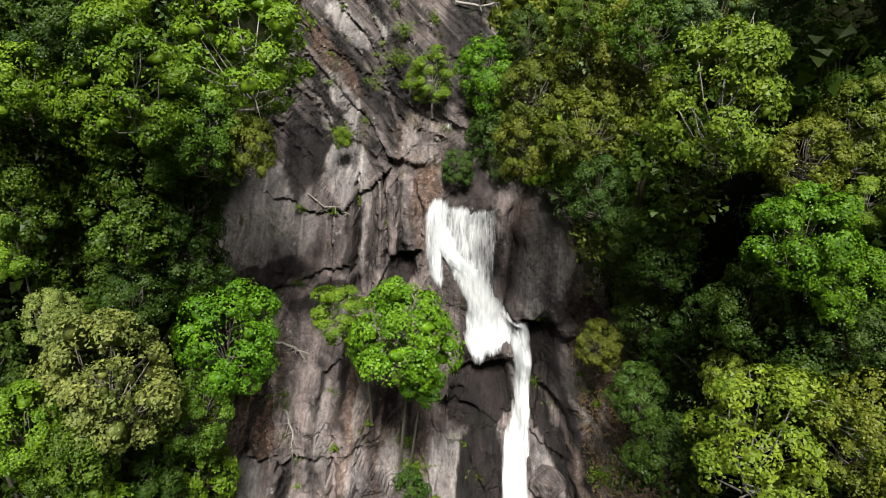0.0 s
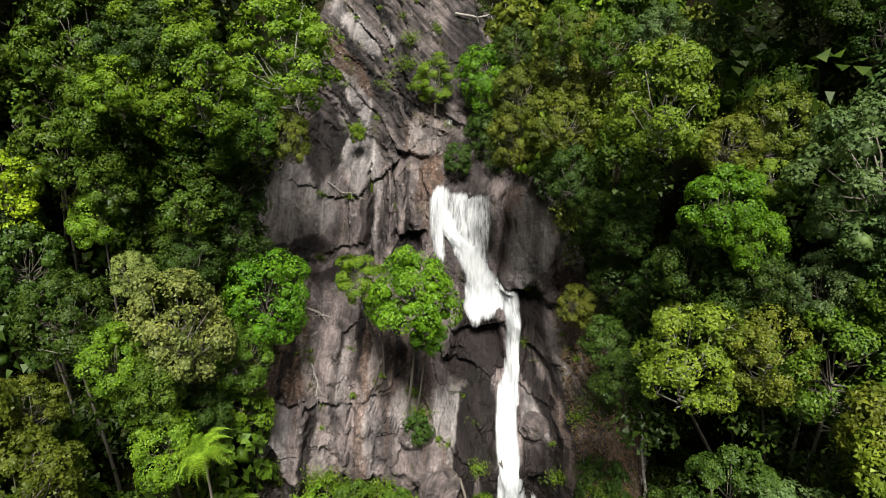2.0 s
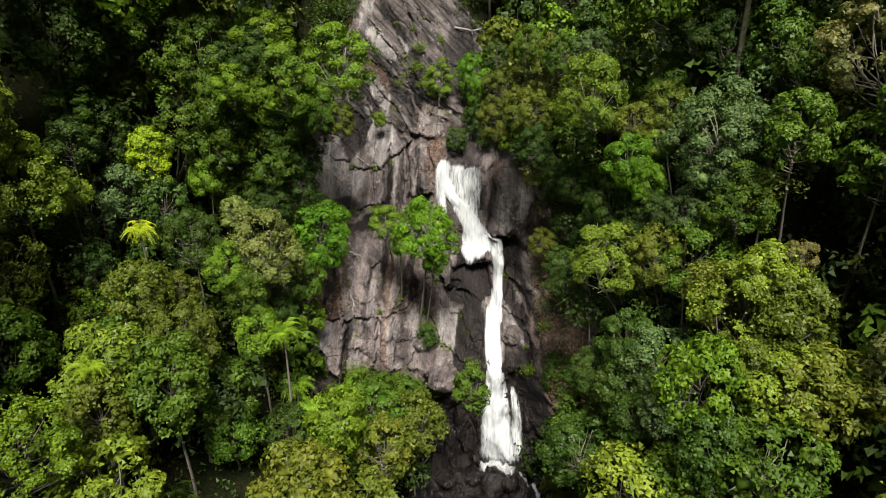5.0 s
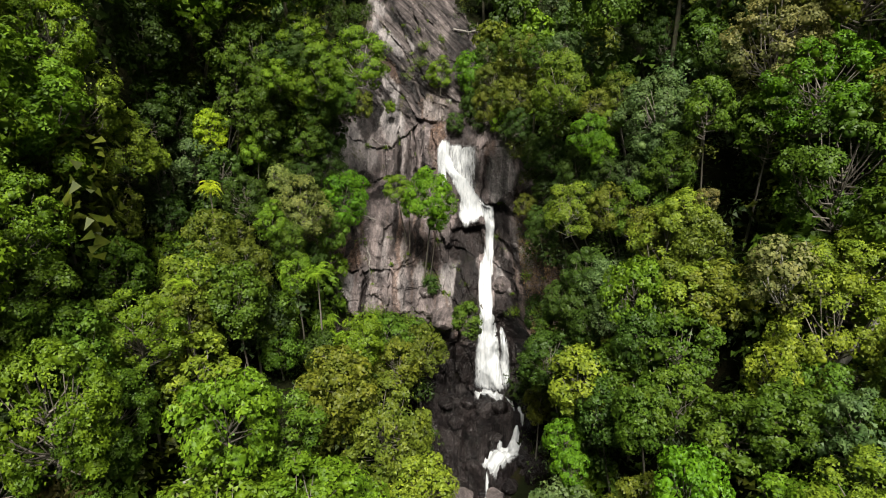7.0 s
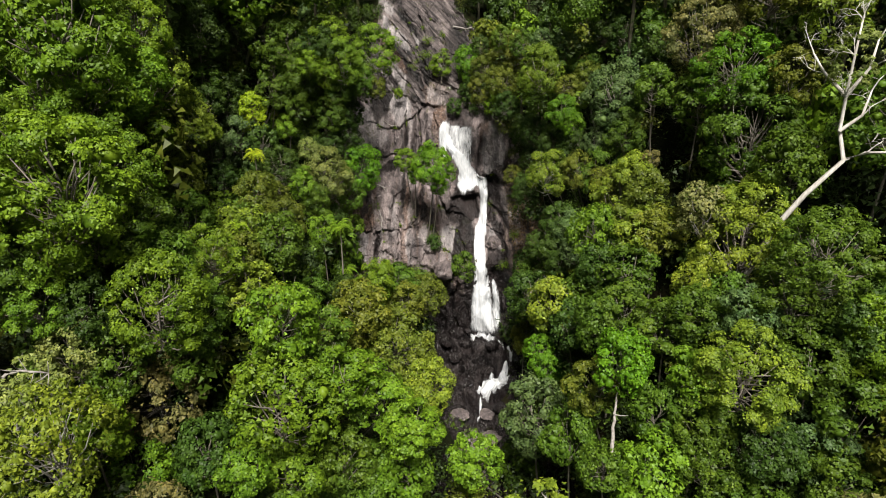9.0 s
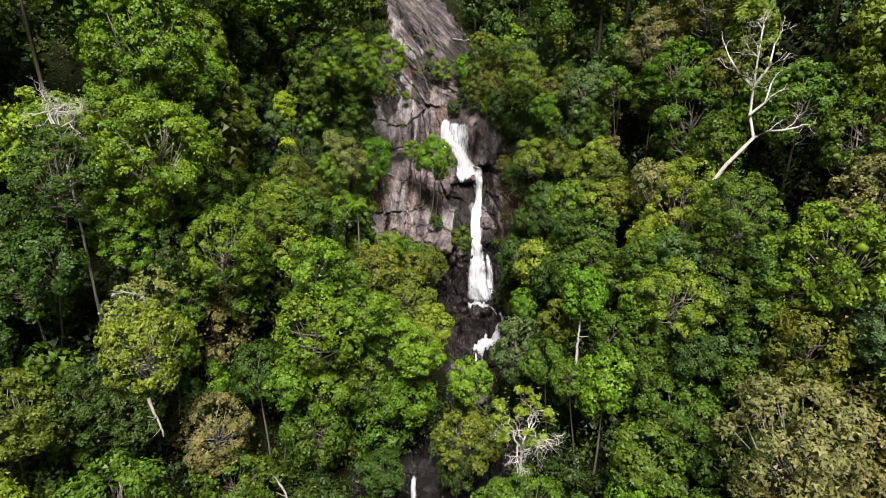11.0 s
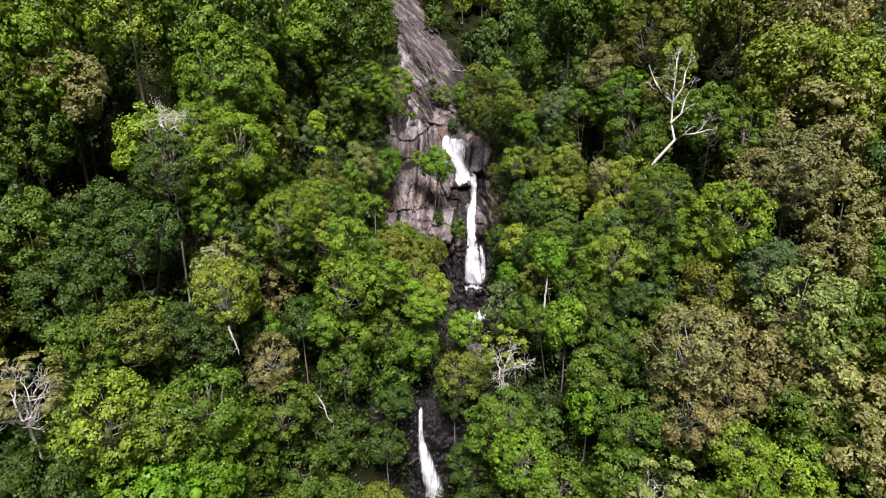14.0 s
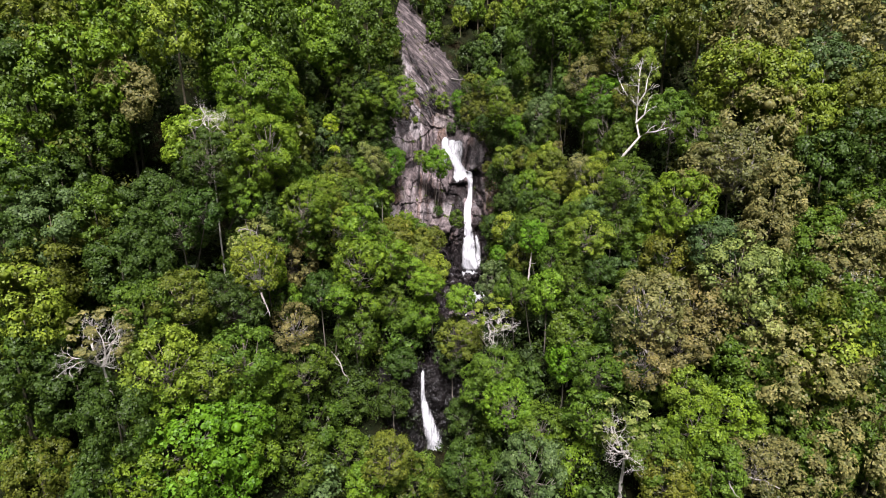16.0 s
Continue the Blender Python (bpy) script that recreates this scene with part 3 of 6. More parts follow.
ribbon("side_veil", [(6.4, 48.0, 0.5), (6.8, 46.0, 1.2), (7.0, 43.5, 1.5), (7.1, 41.0, 1.6), (7.2, 39.8, 1.6)], VEIL, "", parent=falls, lift=0.5)
ribbon("top_trickle", [(0.7, 72.4, 0.5), (0.45, 72.1, 0.6), (0.4, 71.6, 0.4)], FALL, "", parent=falls, lift=0.3, across=6)
ribbon("thin_trickle", [(2.3, 68.6, 0.35), (2.3, 67.6, 0.4), (2.3, 66.8, 0.5)], VEIL, "", parent=falls, lift=0.35, across=6)


# ---- the boulder bed, its cascades and the lower fall ----
def bed_z(x, y):
    z = float(np.interp(y, [-9, -6, 4, 14, 17, 22, 26, 30], [31.5, 32.2, 33, 34.5, 36, 38, 40, 43]))
    z += 0.5 * max(0.0, abs(x - 4 + (16 - y) * 0.22) - 3.5)
    d, p = noise.voronoi(Vector((x * 0.45, y * 0.4, 2.0)))
    c = p[0]
    z += 1.1 * (noise.cell(Vector((c.x * 6.1, c.y * 4.7, c.z))) - 0.5) - 0.5 * smooth01(1 - (d[1] - d[0]) / 0.15)
    d, p = noise.voronoi(Vector((x * 1.3, y * 1.2, 5.0)))
    z += facets(x, y, 1.5, 1.3, 0.9, 4.0) + facets(x + 0.4 * y, y, 0.6, 0.7, 0.45, 2.0)
    return z + 0.3 * (0.5 - d[0]) + 0.2 * fbm(x * 1.4, y * 1.4, 1.0, 5)


def build_bed():
    xs, ys = [-9 + 0.2 * i for i in range(111)], [-8.5 + 0.2 * i for i in range(190)]
    verts = [(x, y, bed_z(x, y)) for y in ys for x in xs]
    w = len(xs)
    faces = [(j * w + i, j * w + i + 1, (j + 1) * w + i + 1, (j + 1) * w + i) for j in range(len(ys) - 1) for i in range(w - 1)]
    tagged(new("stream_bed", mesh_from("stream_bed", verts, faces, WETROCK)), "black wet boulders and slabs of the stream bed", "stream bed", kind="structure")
    xs, zs = [-12 + 0.25 * i for i in range(80)], [6 + 0.25 * i for i in range(110)]
    verts = [(x, lower_y(x, z), z) for z in zs for x in xs]
    w = len(xs)
    faces = [(j * w + i, j * w + i + 1, (j + 1) * w + i + 1, (j + 1) * w + i) for j in range(len(zs) - 1) for i in range(w - 1)]
    tagged(new("lower_cliff", mesh_from("lower_cliff", verts, faces, SHADED_ROCK)), "wet rock wall behind the lower fall, blackened in colour for shade", "cliff", kind="structure")


build_bed()


def cascade(name, rows, material, parent, lift=0.25, across=10):
    """Water that runs over the bed along rows of (x, y, width)."""
    rows = [Vector(r) for r in rows]
    path = []
    for a, b in zip(rows, rows[1:]):
        k = max(2, int((b - a).length / 0.25))
        path += [a.lerp(b, i / k) for i in range(k)]
    path.append(rows[-1])
    verts, uvs, body = [], [], []
    for i, p in enumerate(path):
        d = path[min(i + 1, len(path) - 1)] - path[max(i - 1, 0)]
        side = Vector((-d.y, d.x)).normalized() if d.length else Vector((1, 0))
        for k in range(across + 1):
            u = k / across * 2 - 1
            x, y = p.x + side.x * u * p.z * 0.5, p.y + side.y * u * p.z * 0.5
            verts.append((x, y, bed_z(x, y) + lift * (1.1 - u * u) + 0.12 * fbm(x * 2, y * 2, 1, 3)))
            uvs.append((u * p.z * 0.5, i * 0.25))
            body.append((1 - abs(u) ** 2.2) * min(1.0, 0.4 + i / 4, 0.2 + (len(path) - 1 - i) / 4) - 0.35 * abs(u) ** 4)
    w = across + 1
    faces = [(j * w + i, j * w + i + 1, (j + 1) * w + i + 1, (j + 1) * w + i) for j in range(len(path) - 1) for i in range(across)]
    me = mesh_from(name, verts, faces, material, True)
    me.attributes.new("body", "FLOAT", "POINT").data.foreach_set("value", body)
    layer = me.uv_layers.new(name="flow")
    for loop in me.loops:
        layer.data[loop.index].uv = uvs[loop.vertex_index]
    return under(new(name, me), parent)


cascades = tagged(new("cascade"), "white cascades running over black boulders", "cascade", kind="structure")
cascade("splash", [(3.2, 26.0, 1.4), (5.2, 25.4, 2.0), (7.2, 24.6, 1.4)], FAN, cascades, 0.4)
cascade("upper_run", [(7.0, 25.0, 0.9), (8.4, 23.8, 0.9), (8.9, 22.4, 0.7), (9.0, 21.2, 0.6)], FAN, cascades, 0.15)
cascade("step", [(8.3, 20.9, 0.8), (7.9, 20.0, 1.0), (7.4, 19.2, 1.5)], FALL, cascades, 0.4)
cascade("step", [(8.2, 19.6, 0.9), (7.0, 18.3, 2.7), (5.6, 17.3, 3.1), (4.2, 16.4, 2.2)], FALL, cascades, 0.5)
cascade("step", [(6.4, 20.2, 0.5), (6.0, 19.2, 0.8), (5.8, 18.2, 1.0)], FAN, cascades, 0.4)
cascade("outflow", [(4.4, 15.8, 0.6), (4.2, 14.0, 0.4), (3.6, 12.0, 0.35)], VEIL, cascades)

lower = tagged(new("lower_waterfall"), "narrow white waterfall fanning out over black rock", "waterfall", kind="structure")
ribbon("thread", [(-4.25, 33.6, 0.9), (-4.3, 31.0, 0.9), (-4.3, 29.0, 1.1), (-4.1, 27.0, 1.5), (-3.6, 24.6, 1.9), (-3.0, 22.0, 2.0)], FAN, "", face=lower_y, lift=0.7, parent=lower)
ribbon("fan", [(-4.2, 28.6, 1.2), (-3.8, 26.5, 2.0), (-3.2, 24.0, 2.9), (-2.5, 21.5, 3.8), (-1.8, 19.0, 4.3), (-1.4, 17.2, 3.6), (-1.2, 15.4, 2.4)], FAN, "", face=lower_y, lift=0.6, parent=lower, across=20)


def boulder(x, y, z, r, material, flat=0.75):
    bm = bmesh.new()
    bmesh.ops.create_icosphere(bm, subdivisions=3, radius=1.0)
    s = random.uniform(0, 50)
    flats = [Vector((random.gauss(0, 1), random.gauss(0, 1), random.gauss(0, 1))).normalized() for _ in range(9)]
    for v in bm.verts:
        n = v.co.normalized()
        d = 1 + 0.28 * fbm(n.x * 1.3 + s, n.y * 1.3, n.z * 1.3, 3)
        dist, _ = noise.voronoi(n * 1.1 + Vector((s, 0, 0)))
        d -= 0.25 * (dist[0] - 0.3)
        for way in flats:
            d = min(d, 0.8 / max(0.05, n.dot(way)))
        v.co = Vector((n.x * d * r, n.y * d * r * 0.9, n.z * d * r * flat))
    me = bpy.data.meshes.new("boulder")
    bm.to_mesh(me)
    bm.free()
    me.materials.append(material)
    ob = new("boulder", me)
    ob.matrix_world = pose(x, y, z, 0, 0, random.uniform(0, 360))
    wet = material == WETROCK
    return tagged(ob, "black wet boulder in the stream bed" if wet else "pale grey granite boulder resting on the rock", "boulder", "boulders in the stream" if wet else "boulders on the cliff")


for bx, by, br in ((1.2, 24.8, 1.3), (2.6, 23.6, 1.0), (4.6, 23.4, 1.5), (6.3, 22.8, 1.1), (-0.4, 23.0, 1.2), (-2.4, 24.0, 1.0), (3.2, 21.4, 1.3), (5.4, 20.6, 1.2), (9.6, 23.4, 1.1),
                   (9.9, 20.6, 1.2), (1.0, 20.6, 1.1), (2.4, 18.6, 1.2), (8.8, 17.2, 1.3), (1.2, 15.4, 1.4), (6.8, 14.6, 1.1), (3.2, 12.4, 0.9), (6.4, 10.4, 1.2)):
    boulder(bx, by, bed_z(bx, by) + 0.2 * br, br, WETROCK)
for bx, bz, br in ((6.7, 52.4, 1.2), (-0.6, 49.6, 1.7), (-2.6, 51.6, 1.0), (8.2, 60.6, 0.8), (7.6, 61.4, 0.9)):
    boulder(bx, cliff_y(bx, bz) - 0.1, bz, br, ROCK, 0.9)


for bx, by, br in ((3.4, 11.6, 1.9), (5.2, 10.0, 1.6), (2.2, 9.2, 1.7), (4.4, 7.6, 1.8), (1.4, 13.6, 1.4), (5.0, 13.4, 1.2)):
    slab = boulder(bx, by, bed_z(bx, by) + 0.1 * br, br, ROCK, 0.45)
    tagged(slab, "low grey granite slab lying below the cascade", "boulder", "slabs in the stream")


# ---- trees ----
def leaf_sheets(rng, pos, nrm, size, slim=0.66):
    """Many small sprays of leaves: a bent triangle each, narrow at its stem."""
    n = len(pos)
    t = np.cross(nrm, rng.normal(size=(n, 3)))
    t /= np.linalg.norm(t, axis=1, keepdims=True) + 1e-9
    s = np.cross(nrm, t)
    ln = (size * rng.uniform(0.65, 1.35, (n, 1)))
    wd = ln * slim * rng.uniform(0.8, 1.2, (n, 1))
    a = pos - t * ln * 0.5 - nrm * ln * 0.15
    c, d = pos + t * ln * 0.5 + s * wd * 0.5, pos + t * ln * 0.42 - s * wd * 0.5 - nrm * wd * 0.2
    return np.stack([a, c, d], 1).reshape(-1, 3), np.arange(n * 3).reshape(-1, 3)


def fast_mesh(name, verts, faces, material, hues=None):
    me = bpy.data.meshes.new(name)
    me.vertices.add(len(verts))
    me.vertices.foreach_set("co", np.asarray(verts, np.float32).ravel())
    nf = len(faces)
    me.loops.add(nf * 3)
    me.loops.foreach_set("vertex_index", np.asarray(faces, np.int32).ravel())
    me.polygons.add(nf)
    me.polygons.foreach_set("loop_start", np.arange(0, nf * 3, 3, dtype=np.int32))
    me.materials.append(material)
    if hues is not None:
        four = np.concatenate([hues, np.ones((len(hues), 1))], 1)
        me.attributes.new("foliage", "FLOAT_COLOR", "POINT").data.foreach_set("color", four.astype(np.float32).ravel())
    me.update(calc_edges=True)
    return me


BALL = bmesh.new()
bmesh.ops.create_icosphere(BALL, subdivisions=1, radius=1.0)
BALL_V = np.array([v.co for v in BALL.verts])
BALL_F = np.array([[v.index for v in f.verts] for f in BALL.faces])
BALL.free()


def crown_meshes(seed, lobes, leaves, flat, size, spread, tall, lobe=(0.22, 0.34), depth=1.8, slim=0.8, show=0.0, open_core=False):
    """A crown of radius 1 about its middle: heaped lobes of foliage on limbs, bright above and hollow below. Returns leaves and limbs."""
    rng = np.random.default_rng(seed)
    i = np.arange(lobes)
    az = i * 2.399 + rng.uniform(-0.5, 0.5, lobes)
    h = 1 - depth * (i + 0.5) / lobes
    rad = spread * rng.uniform(0.78, 1.12, lobes) * np.sqrt(np.maximum(0.05, 1 - h * h * 0.92))
    cs = np.stack([rad * np.cos(az), rad * np.sin(az), tall * h * rng.uniform(0.78, 1.12, lobes)], 1)
    rs = rng.uniform(*lobe, lobes) * rng.choice([0.8, 1.0, 1.25], lobes)
    per = rs ** 2 / (rs ** 2).sum()
    out = cs / (np.linalg.norm(cs, axis=1, keepdims=True) + 1e-6)
    # each lobe carries tufts on its upper and outer side
    tufts = 11
    td = rng.normal(size=(lobes, tufts, 3))
    td /= np.linalg.norm(td, axis=2, keepdims=True)
    td = td * 0.85 + out[:, None] * 0.45 + np.array([0, 0, 0.38])
    td /= np.linalg.norm(td, axis=2, keepdims=True)
    leaves_all, leaves = leaves, int(leaves * 0.94)
    n = int(leaves * 1.5)
    which, k = rng.choice(lobes, n, p=per), rng.integers(0, tufts, n)
    d = td[which, k] + rng.normal(size=(n, 3)) * 0.28
    d /= np.linalg.norm(d, axis=1, keepdims=True)
    near = (d * td[which, k]).sum(1)
    swell = 0.78 + 0.30 * np.clip((near - 0.72) / 0.28, 0, 1) + rng.normal(size=n) * 0.04
    pos = cs[which] + d * (rs[which] * swell)[:, None] * np.array([1, 1, flat])
    inside = (((pos[:, None] - cs[None]) / np.array([1, 1, flat])) ** 2).sum(2) < (rs[None] * 0.74) ** 2
    keep = ~inside.any(1)
    pos, d = pos[keep][:leaves], d[keep][:leaves]
    nrm = d * 0.85 + np.array([0, 0, 0.22]) + rng.normal(size=pos.shape) * 0.30
    nrm /= np.linalg.norm(nrm, axis=1, keepdims=True)
    # loose foliage between the lobes
    loose = leaves_all - leaves
    q = rng.normal(size=(loose, 3))
    q /= np.linalg.norm(q, axis=1, keepdims=True) + 1e-9
    q[:, 2] = np.where(q[:, 2] < -0.55, -q[:, 2], q[:, 2])
    swing = 1 + 0.10 * np.sin(q[:, 0] * 7 + seed) * np.sin(q[:, 1] * 6 + seed * 2) + 0.07 * np.sin(q[:, 2] * 15 + q[:, 0] * 9) + rng.normal(size=loose) * 0.035
    pos = np.concatenate([pos, q * swing[:, None] * np.array([spread + 0.13, spread + 0.13, tall + 0.10])])
    q = q * 0.6 + np.array([0, 0, 0.3]) + rng.normal(size=q.shape) * 0.38
    nrm = np.concatenate([nrm, q / (np.linalg.norm(q, axis=1, keepdims=True) + 1e-9)])
    verts, faces = leaf_sheets(rng, pos, nrm, size, slim)
    verts, faces = [verts], [faces]
    count = len(verts[0])
    # the shaded heart of every lobe
    for c, r in zip(cs, rs):
        ball = BALL_V * (rng.uniform(0.5, 1.12, (len(BALL_V), 1)) * r * (0.45 if open_core else 0.60)) * np.array([1, 1, flat]) + c - np.array([0, 0, 0.06 * r])
        verts.append(ball)
        faces.append(BALL_F + count)
        count += len(ball)
    lv, lf = [], []
    for c, r, o in zip(cs, rs, out):
        end = Vector(c)
        start = Vector((0, 0, min(c[2] - 0.25, -0.8 + 0.9 * rng.uniform())))
        mid = start.lerp(end, 0.55) + Vector((rng.uniform(-0.1, 0.1), rng.uniform(-0.1, 0.1), -0.08))
        tube(lv, lf, [start, mid, end], [0.016, 0.010, 0.006], 4)
        for _ in range(2 if show else 0):
            way = Vector(o + rng.normal(size=3) * 0.6).normalized()
            tip = end + way * r * rng.uniform(0.9, 1.0 + show)
            tube(lv, lf, [mid.lerp(end, 0.8), end.lerp(tip, 0.6) + Vector(rng.normal(size=3)) * 0.03, tip], [0.007, 0.0055, 0.002], 3)
    return fast_mesh("crown", np.concatenate(verts), np.concatenate(faces), LEAF), mesh_from("branchwork", lv, lf, GREYWOOD if show > 0.14 else BARK, True)


DOME = [crown_meshes(11 + i, 22 + 2 * (i % 3), 3900, 0.85, 0.076, 0.62, 0.74) for i in range(6)]
TIER = [crown_meshes(41 + i, 20 + i, 3800, 0.55, 0.076, 0.68, 0.72, (0.26, 0.38), show=0.12) for i in range(4)]
AIRY = [crown_meshes(71 + i, 19 + i, 3000, 0.75, 0.082, 0.64, 0.76, (0.22, 0.33), show=0.18, open_core=True) for i in range(4)]
FINE = [crown_meshes(91 + i, 34 + 3 * i, 4200, 0.9, 0.068, 0.68, 0.74, (0.17, 0.26)) for i in range(4)]
PLAIN = [crown_meshes(121 + i, 16 + i, 1050, 0.8, 0.145, 0.62, 0.76, (0.26, 0.38)) for i in range(6)]
SPARSE = [crown_meshes(241 + i, 10 + i, 420, 0.8, 0.22, 0.62, 0.76, (0.30, 0.42)) for i in range(3)]
# crowns that the path passes close by, with finer leaves
NEAR_DOME = [crown_meshes(151 + i, 23 + 2 * i, 10000, 0.85, 0.048, 0.62, 0.78, depth=1.85) for i in range(5)]
NEAR_TIER = [crown_meshes(161 + i, 20 + i, 9600, 0.60, 0.048, 0.68, 0.76, (0.25, 0.36), 1.85, show=0.15) for i in range(4)]
NEAR_FINE = [crown_meshes(171 + i, 36 + 3 * i, 10500, 0.9, 0.045, 0.68, 0.76, (0.16, 0.25), 1.85) for i in range(4)]
NEAR_AIRY = [crown_meshes(191 + i, 21 + i, 9000, 0.8, 0.048, 0.64, 0.78, (0.21, 0.32), 1.8, show=0.15, open_core=True) for i in range(3)]
# broad crowns, with many small lobes
BROAD = [crown_meshes(181 + i, 40 + 4 * i, 6000, 0.8, 0.058, 0.72, 0.72, (0.15, 0.25)) for i in range(5)]
BROAD_NEAR = [crown_meshes(231 + i, 46 + 4 * i, 11500, 0.75, 0.042, 0.73, 0.74, (0.14, 0.24)) for i in range(3)]
BROAD_AIRY = [crown_meshes(211 + i, 40 + 4 * i, 5600, 0.8, 0.055, 0.72, 0.74, (0.15, 0.24), show=0.2, open_core=True) for i in range(3)]


def trunk_mesh():
    """An upright stem of height 1, flared at the foot and gently bent; thickness in units of its girth."""
    v, f, sides = [], [], 8
    rings = [(0, 1.6), (0.03, 1.2), (0.12, 1.0), (0.35, 0.88), (0.65, 0.74), (0.85, 0.62), (1.0, 0.5)]
    for h, r in rings:
        cx, cy = 0.9 * math.sin(h * 5.0), 0.9 * math.sin(h * 3.4 + 0.4) - 0.35
        v += [(cx * (1 - h) + r * math.cos(2 * math.pi * k / sides), cy * (1 - h) + r * math.sin(2 * math.pi * k / sides), h) for k in range(sides)]
    for i in range(len(rings) - 1):
        f += [(i * sides + k, i * sides + (k + 1) % sides, (i + 1) * sides + (k + 1) % sides, (i + 1) * sides + k) for k in range(sides)]
    return mesh_from("trunk", v, f, BARK, True)


TRUNK = trunk_mesh()
# foliage colour, words for the label, crown shapes far and near
KINDS = {
    "bright": ((0.108, 0.186, 0.012), "bright green", TIER + DOME, NEAR_TIER + NEAR_DOME),
    "vivid": ((0.078, 0.172, 0.008), "vivid green", DOME, NEAR_DOME),
    "lime": ((0.140, 0.192, 0.018), "light yellow-green", AIRY[:2] + DOME, NEAR_DOME[:2] + NEAR_AIRY),
    "pale": ((0.155, 0.190, 0.050), "pale grey-green", FINE + AIRY[:2], NEAR_FINE),
    "olive": ((0.096, 0.118, 0.014), "olive green", FINE + DOME, NEAR_FINE + NEAR_AIRY),
    "dark": ((0.038, 0.072, 0.010), "dark green", DOME + FINE, NEAR_DOME + NEAR_FINE),
    "mid": ((0.066, 0.118, 0.011), "mid green", DOME + TIER, NEAR_DOME + NEAR_FINE),
    "yellow": ((0.225, 0.300, 0.012), "yellow-green flowering", AIRY, NEAR_AIRY),
    "teal": ((0.072, 0.118, 0.038), "blue-grey green", FINE, NEAR_FINE),
    "tan": ((0.150, 0.145, 0.050), "tan and olive", FINE + AIRY, NEAR_FINE),
}
CROWNS = []


def between(a, b, r):
    """Matrix that carries the upright unit trunk onto the line from a to b."""
    a, b = Vector(a), Vector(b)
    d = b - a
    return Matrix.Translation(a) @ d.to_track_quat("Z", "Y").to_matrix().to_4x4() @ Matrix.Diagonal((r, r, d.length, 1))


def tree(x, y, z, r, kind, foot=None, size_words="", shapes=None):
    """A tree whose crown of radius r has its middle at (x, y, z); its trunk stands on the slope."""
    rgb, words, usual, close = KINDS[kind]
    if not shapes:
        airy = kind in ("tan", "pale", "lime") and len(CROWNS) % 3
        shapes = close if y > 13 and abs(x) < 21 and z > 57 else BROAD_NEAR if r > 3.0 and y > -16 and z > 58 and abs(x) < 36 else (BROAD_AIRY if airy else BROAD) if r > 3.4 else usual
    i = len(CROWNS)
    leaves, limbs = shapes[(i * 7 + 3) % len(shapes)]
    if foot is None and y > 20 and -19 < x < 12.5 and z > 60:
        fz = z - 4.0
        fx = max(x, float(np.interp(fz, SZ, SR)) + 0.6) if x > -2 else min(x, float(np.interp(fz, SZ, SL)) - 0.6)
        foot = (fx, cliff_y(fx, fz) + 0.6, fz)
    if foot is None:
        fx, fy = x, y + 0.5
        for _ in range(8):
            if z - ground(fx, fy) < 13:
                break
            fx, fy = fx + (0.9 if fx > 2 else -0.9), fy + 0.7
        foot = (fx, fy, ground(fx, fy) - 0.3)
    r *= 1.15
    root = new("tree")
    root.location = foot
    root.rotation_euler = (0, 0, 0)
    low = Vector((x, y, z - 0.62 * r))
    if low.z < foot[2] + 0.5:
        low.z = foot[2] + 0.5
    rng = random.Random(i * 13 + 5)
    m = pose(x, y, z, rng.uniform(-9, 9), rng.uniform(-9, 9), rng.uniform(0, 360)) @ Matrix.Diagonal((r * rng.uniform(0.94, 1.06), r * rng.uniform(0.94, 1.06), r * rng.uniform(0.98, 1.18), 1))
    back = Matrix.Translation(foot).inverted()
    for name, data, mm in (("crown", leaves, m), ("branchwork", limbs, m), ("trunk", TRUNK, between(foot, low, 0.05 + 0.022 * r))):
        ob = new(name, data)
        ob.parent = root
        ob.matrix_basis = back @ mm
        if name == "crown":
            k = rng.uniform(0.85, 1.15)
            ob.color = (rgb[0] * k * rng.uniform(0.9, 1.1), rgb[1] * k, rgb[2] * k, 1)
    size = size_words or ("tall broad" if r > 4.2 else "small" if r < 1.9 else "rounded")
    tagged(root, f"{size} rainforest tree with a {words} crown", "tree", "rainforest trees")
    CROWNS.append((x, y, z, r))
    return root


OUTER = []


def outer(x, y, z, r, kind):
    """A crown at the edge of the woods; it joins the closed canopy."""
    OUTER.append((x, y, z, r, kind))
    CROWNS.append((x, y, z, r))


# beside the cliff, west bank
tree(-12.7, 24.7, 77.2, 2.3, "bright")
tree(-9.2, 28.6, 78.3, 3.0, "bright")
tree(-15.0, 25.2, 76.2, 1.9, "bright")
tree(-16.4, 25.3, 79.3, 1.8, "dark")
tree(-16.4, 24.1, 77.3, 1.6, "bright")
tree(-14.7, 25.1, 79.3, 1.9, "dark")
tree(-13.5, 26.7, 74.2, 2.3, "mid")
tree(-11.0, 26.6, 74.8, 1.9, "mid")
tree(-9.0, 27.2, 74.1, 1.3, "olive")
tree(-18.2, 26.1, 74.4, 2.1, "mid")
tree(-14.9, 26.9, 71.5, 2.5, "mid")
tree(-12.7, 27.8, 70.6, 1.9, "dark")
tree(-18.6, 25.8, 72.1, 1.8, "mid")
tree(-20.0, 25.8, 69.6, 1.6, "bright")
tree(-18.5, 27.9, 67.5, 2.1, "mid")
tree(-15.2, 26.2, 67.0, 1.8, "dark")
tree(-13.3, 28.2, 68.0, 2.2, "dark")
tree(-17.4, 23.3, 67.2, 1.3, "pale")
tree(-15.2, 22.4, 64.1, 3.2, "pale")
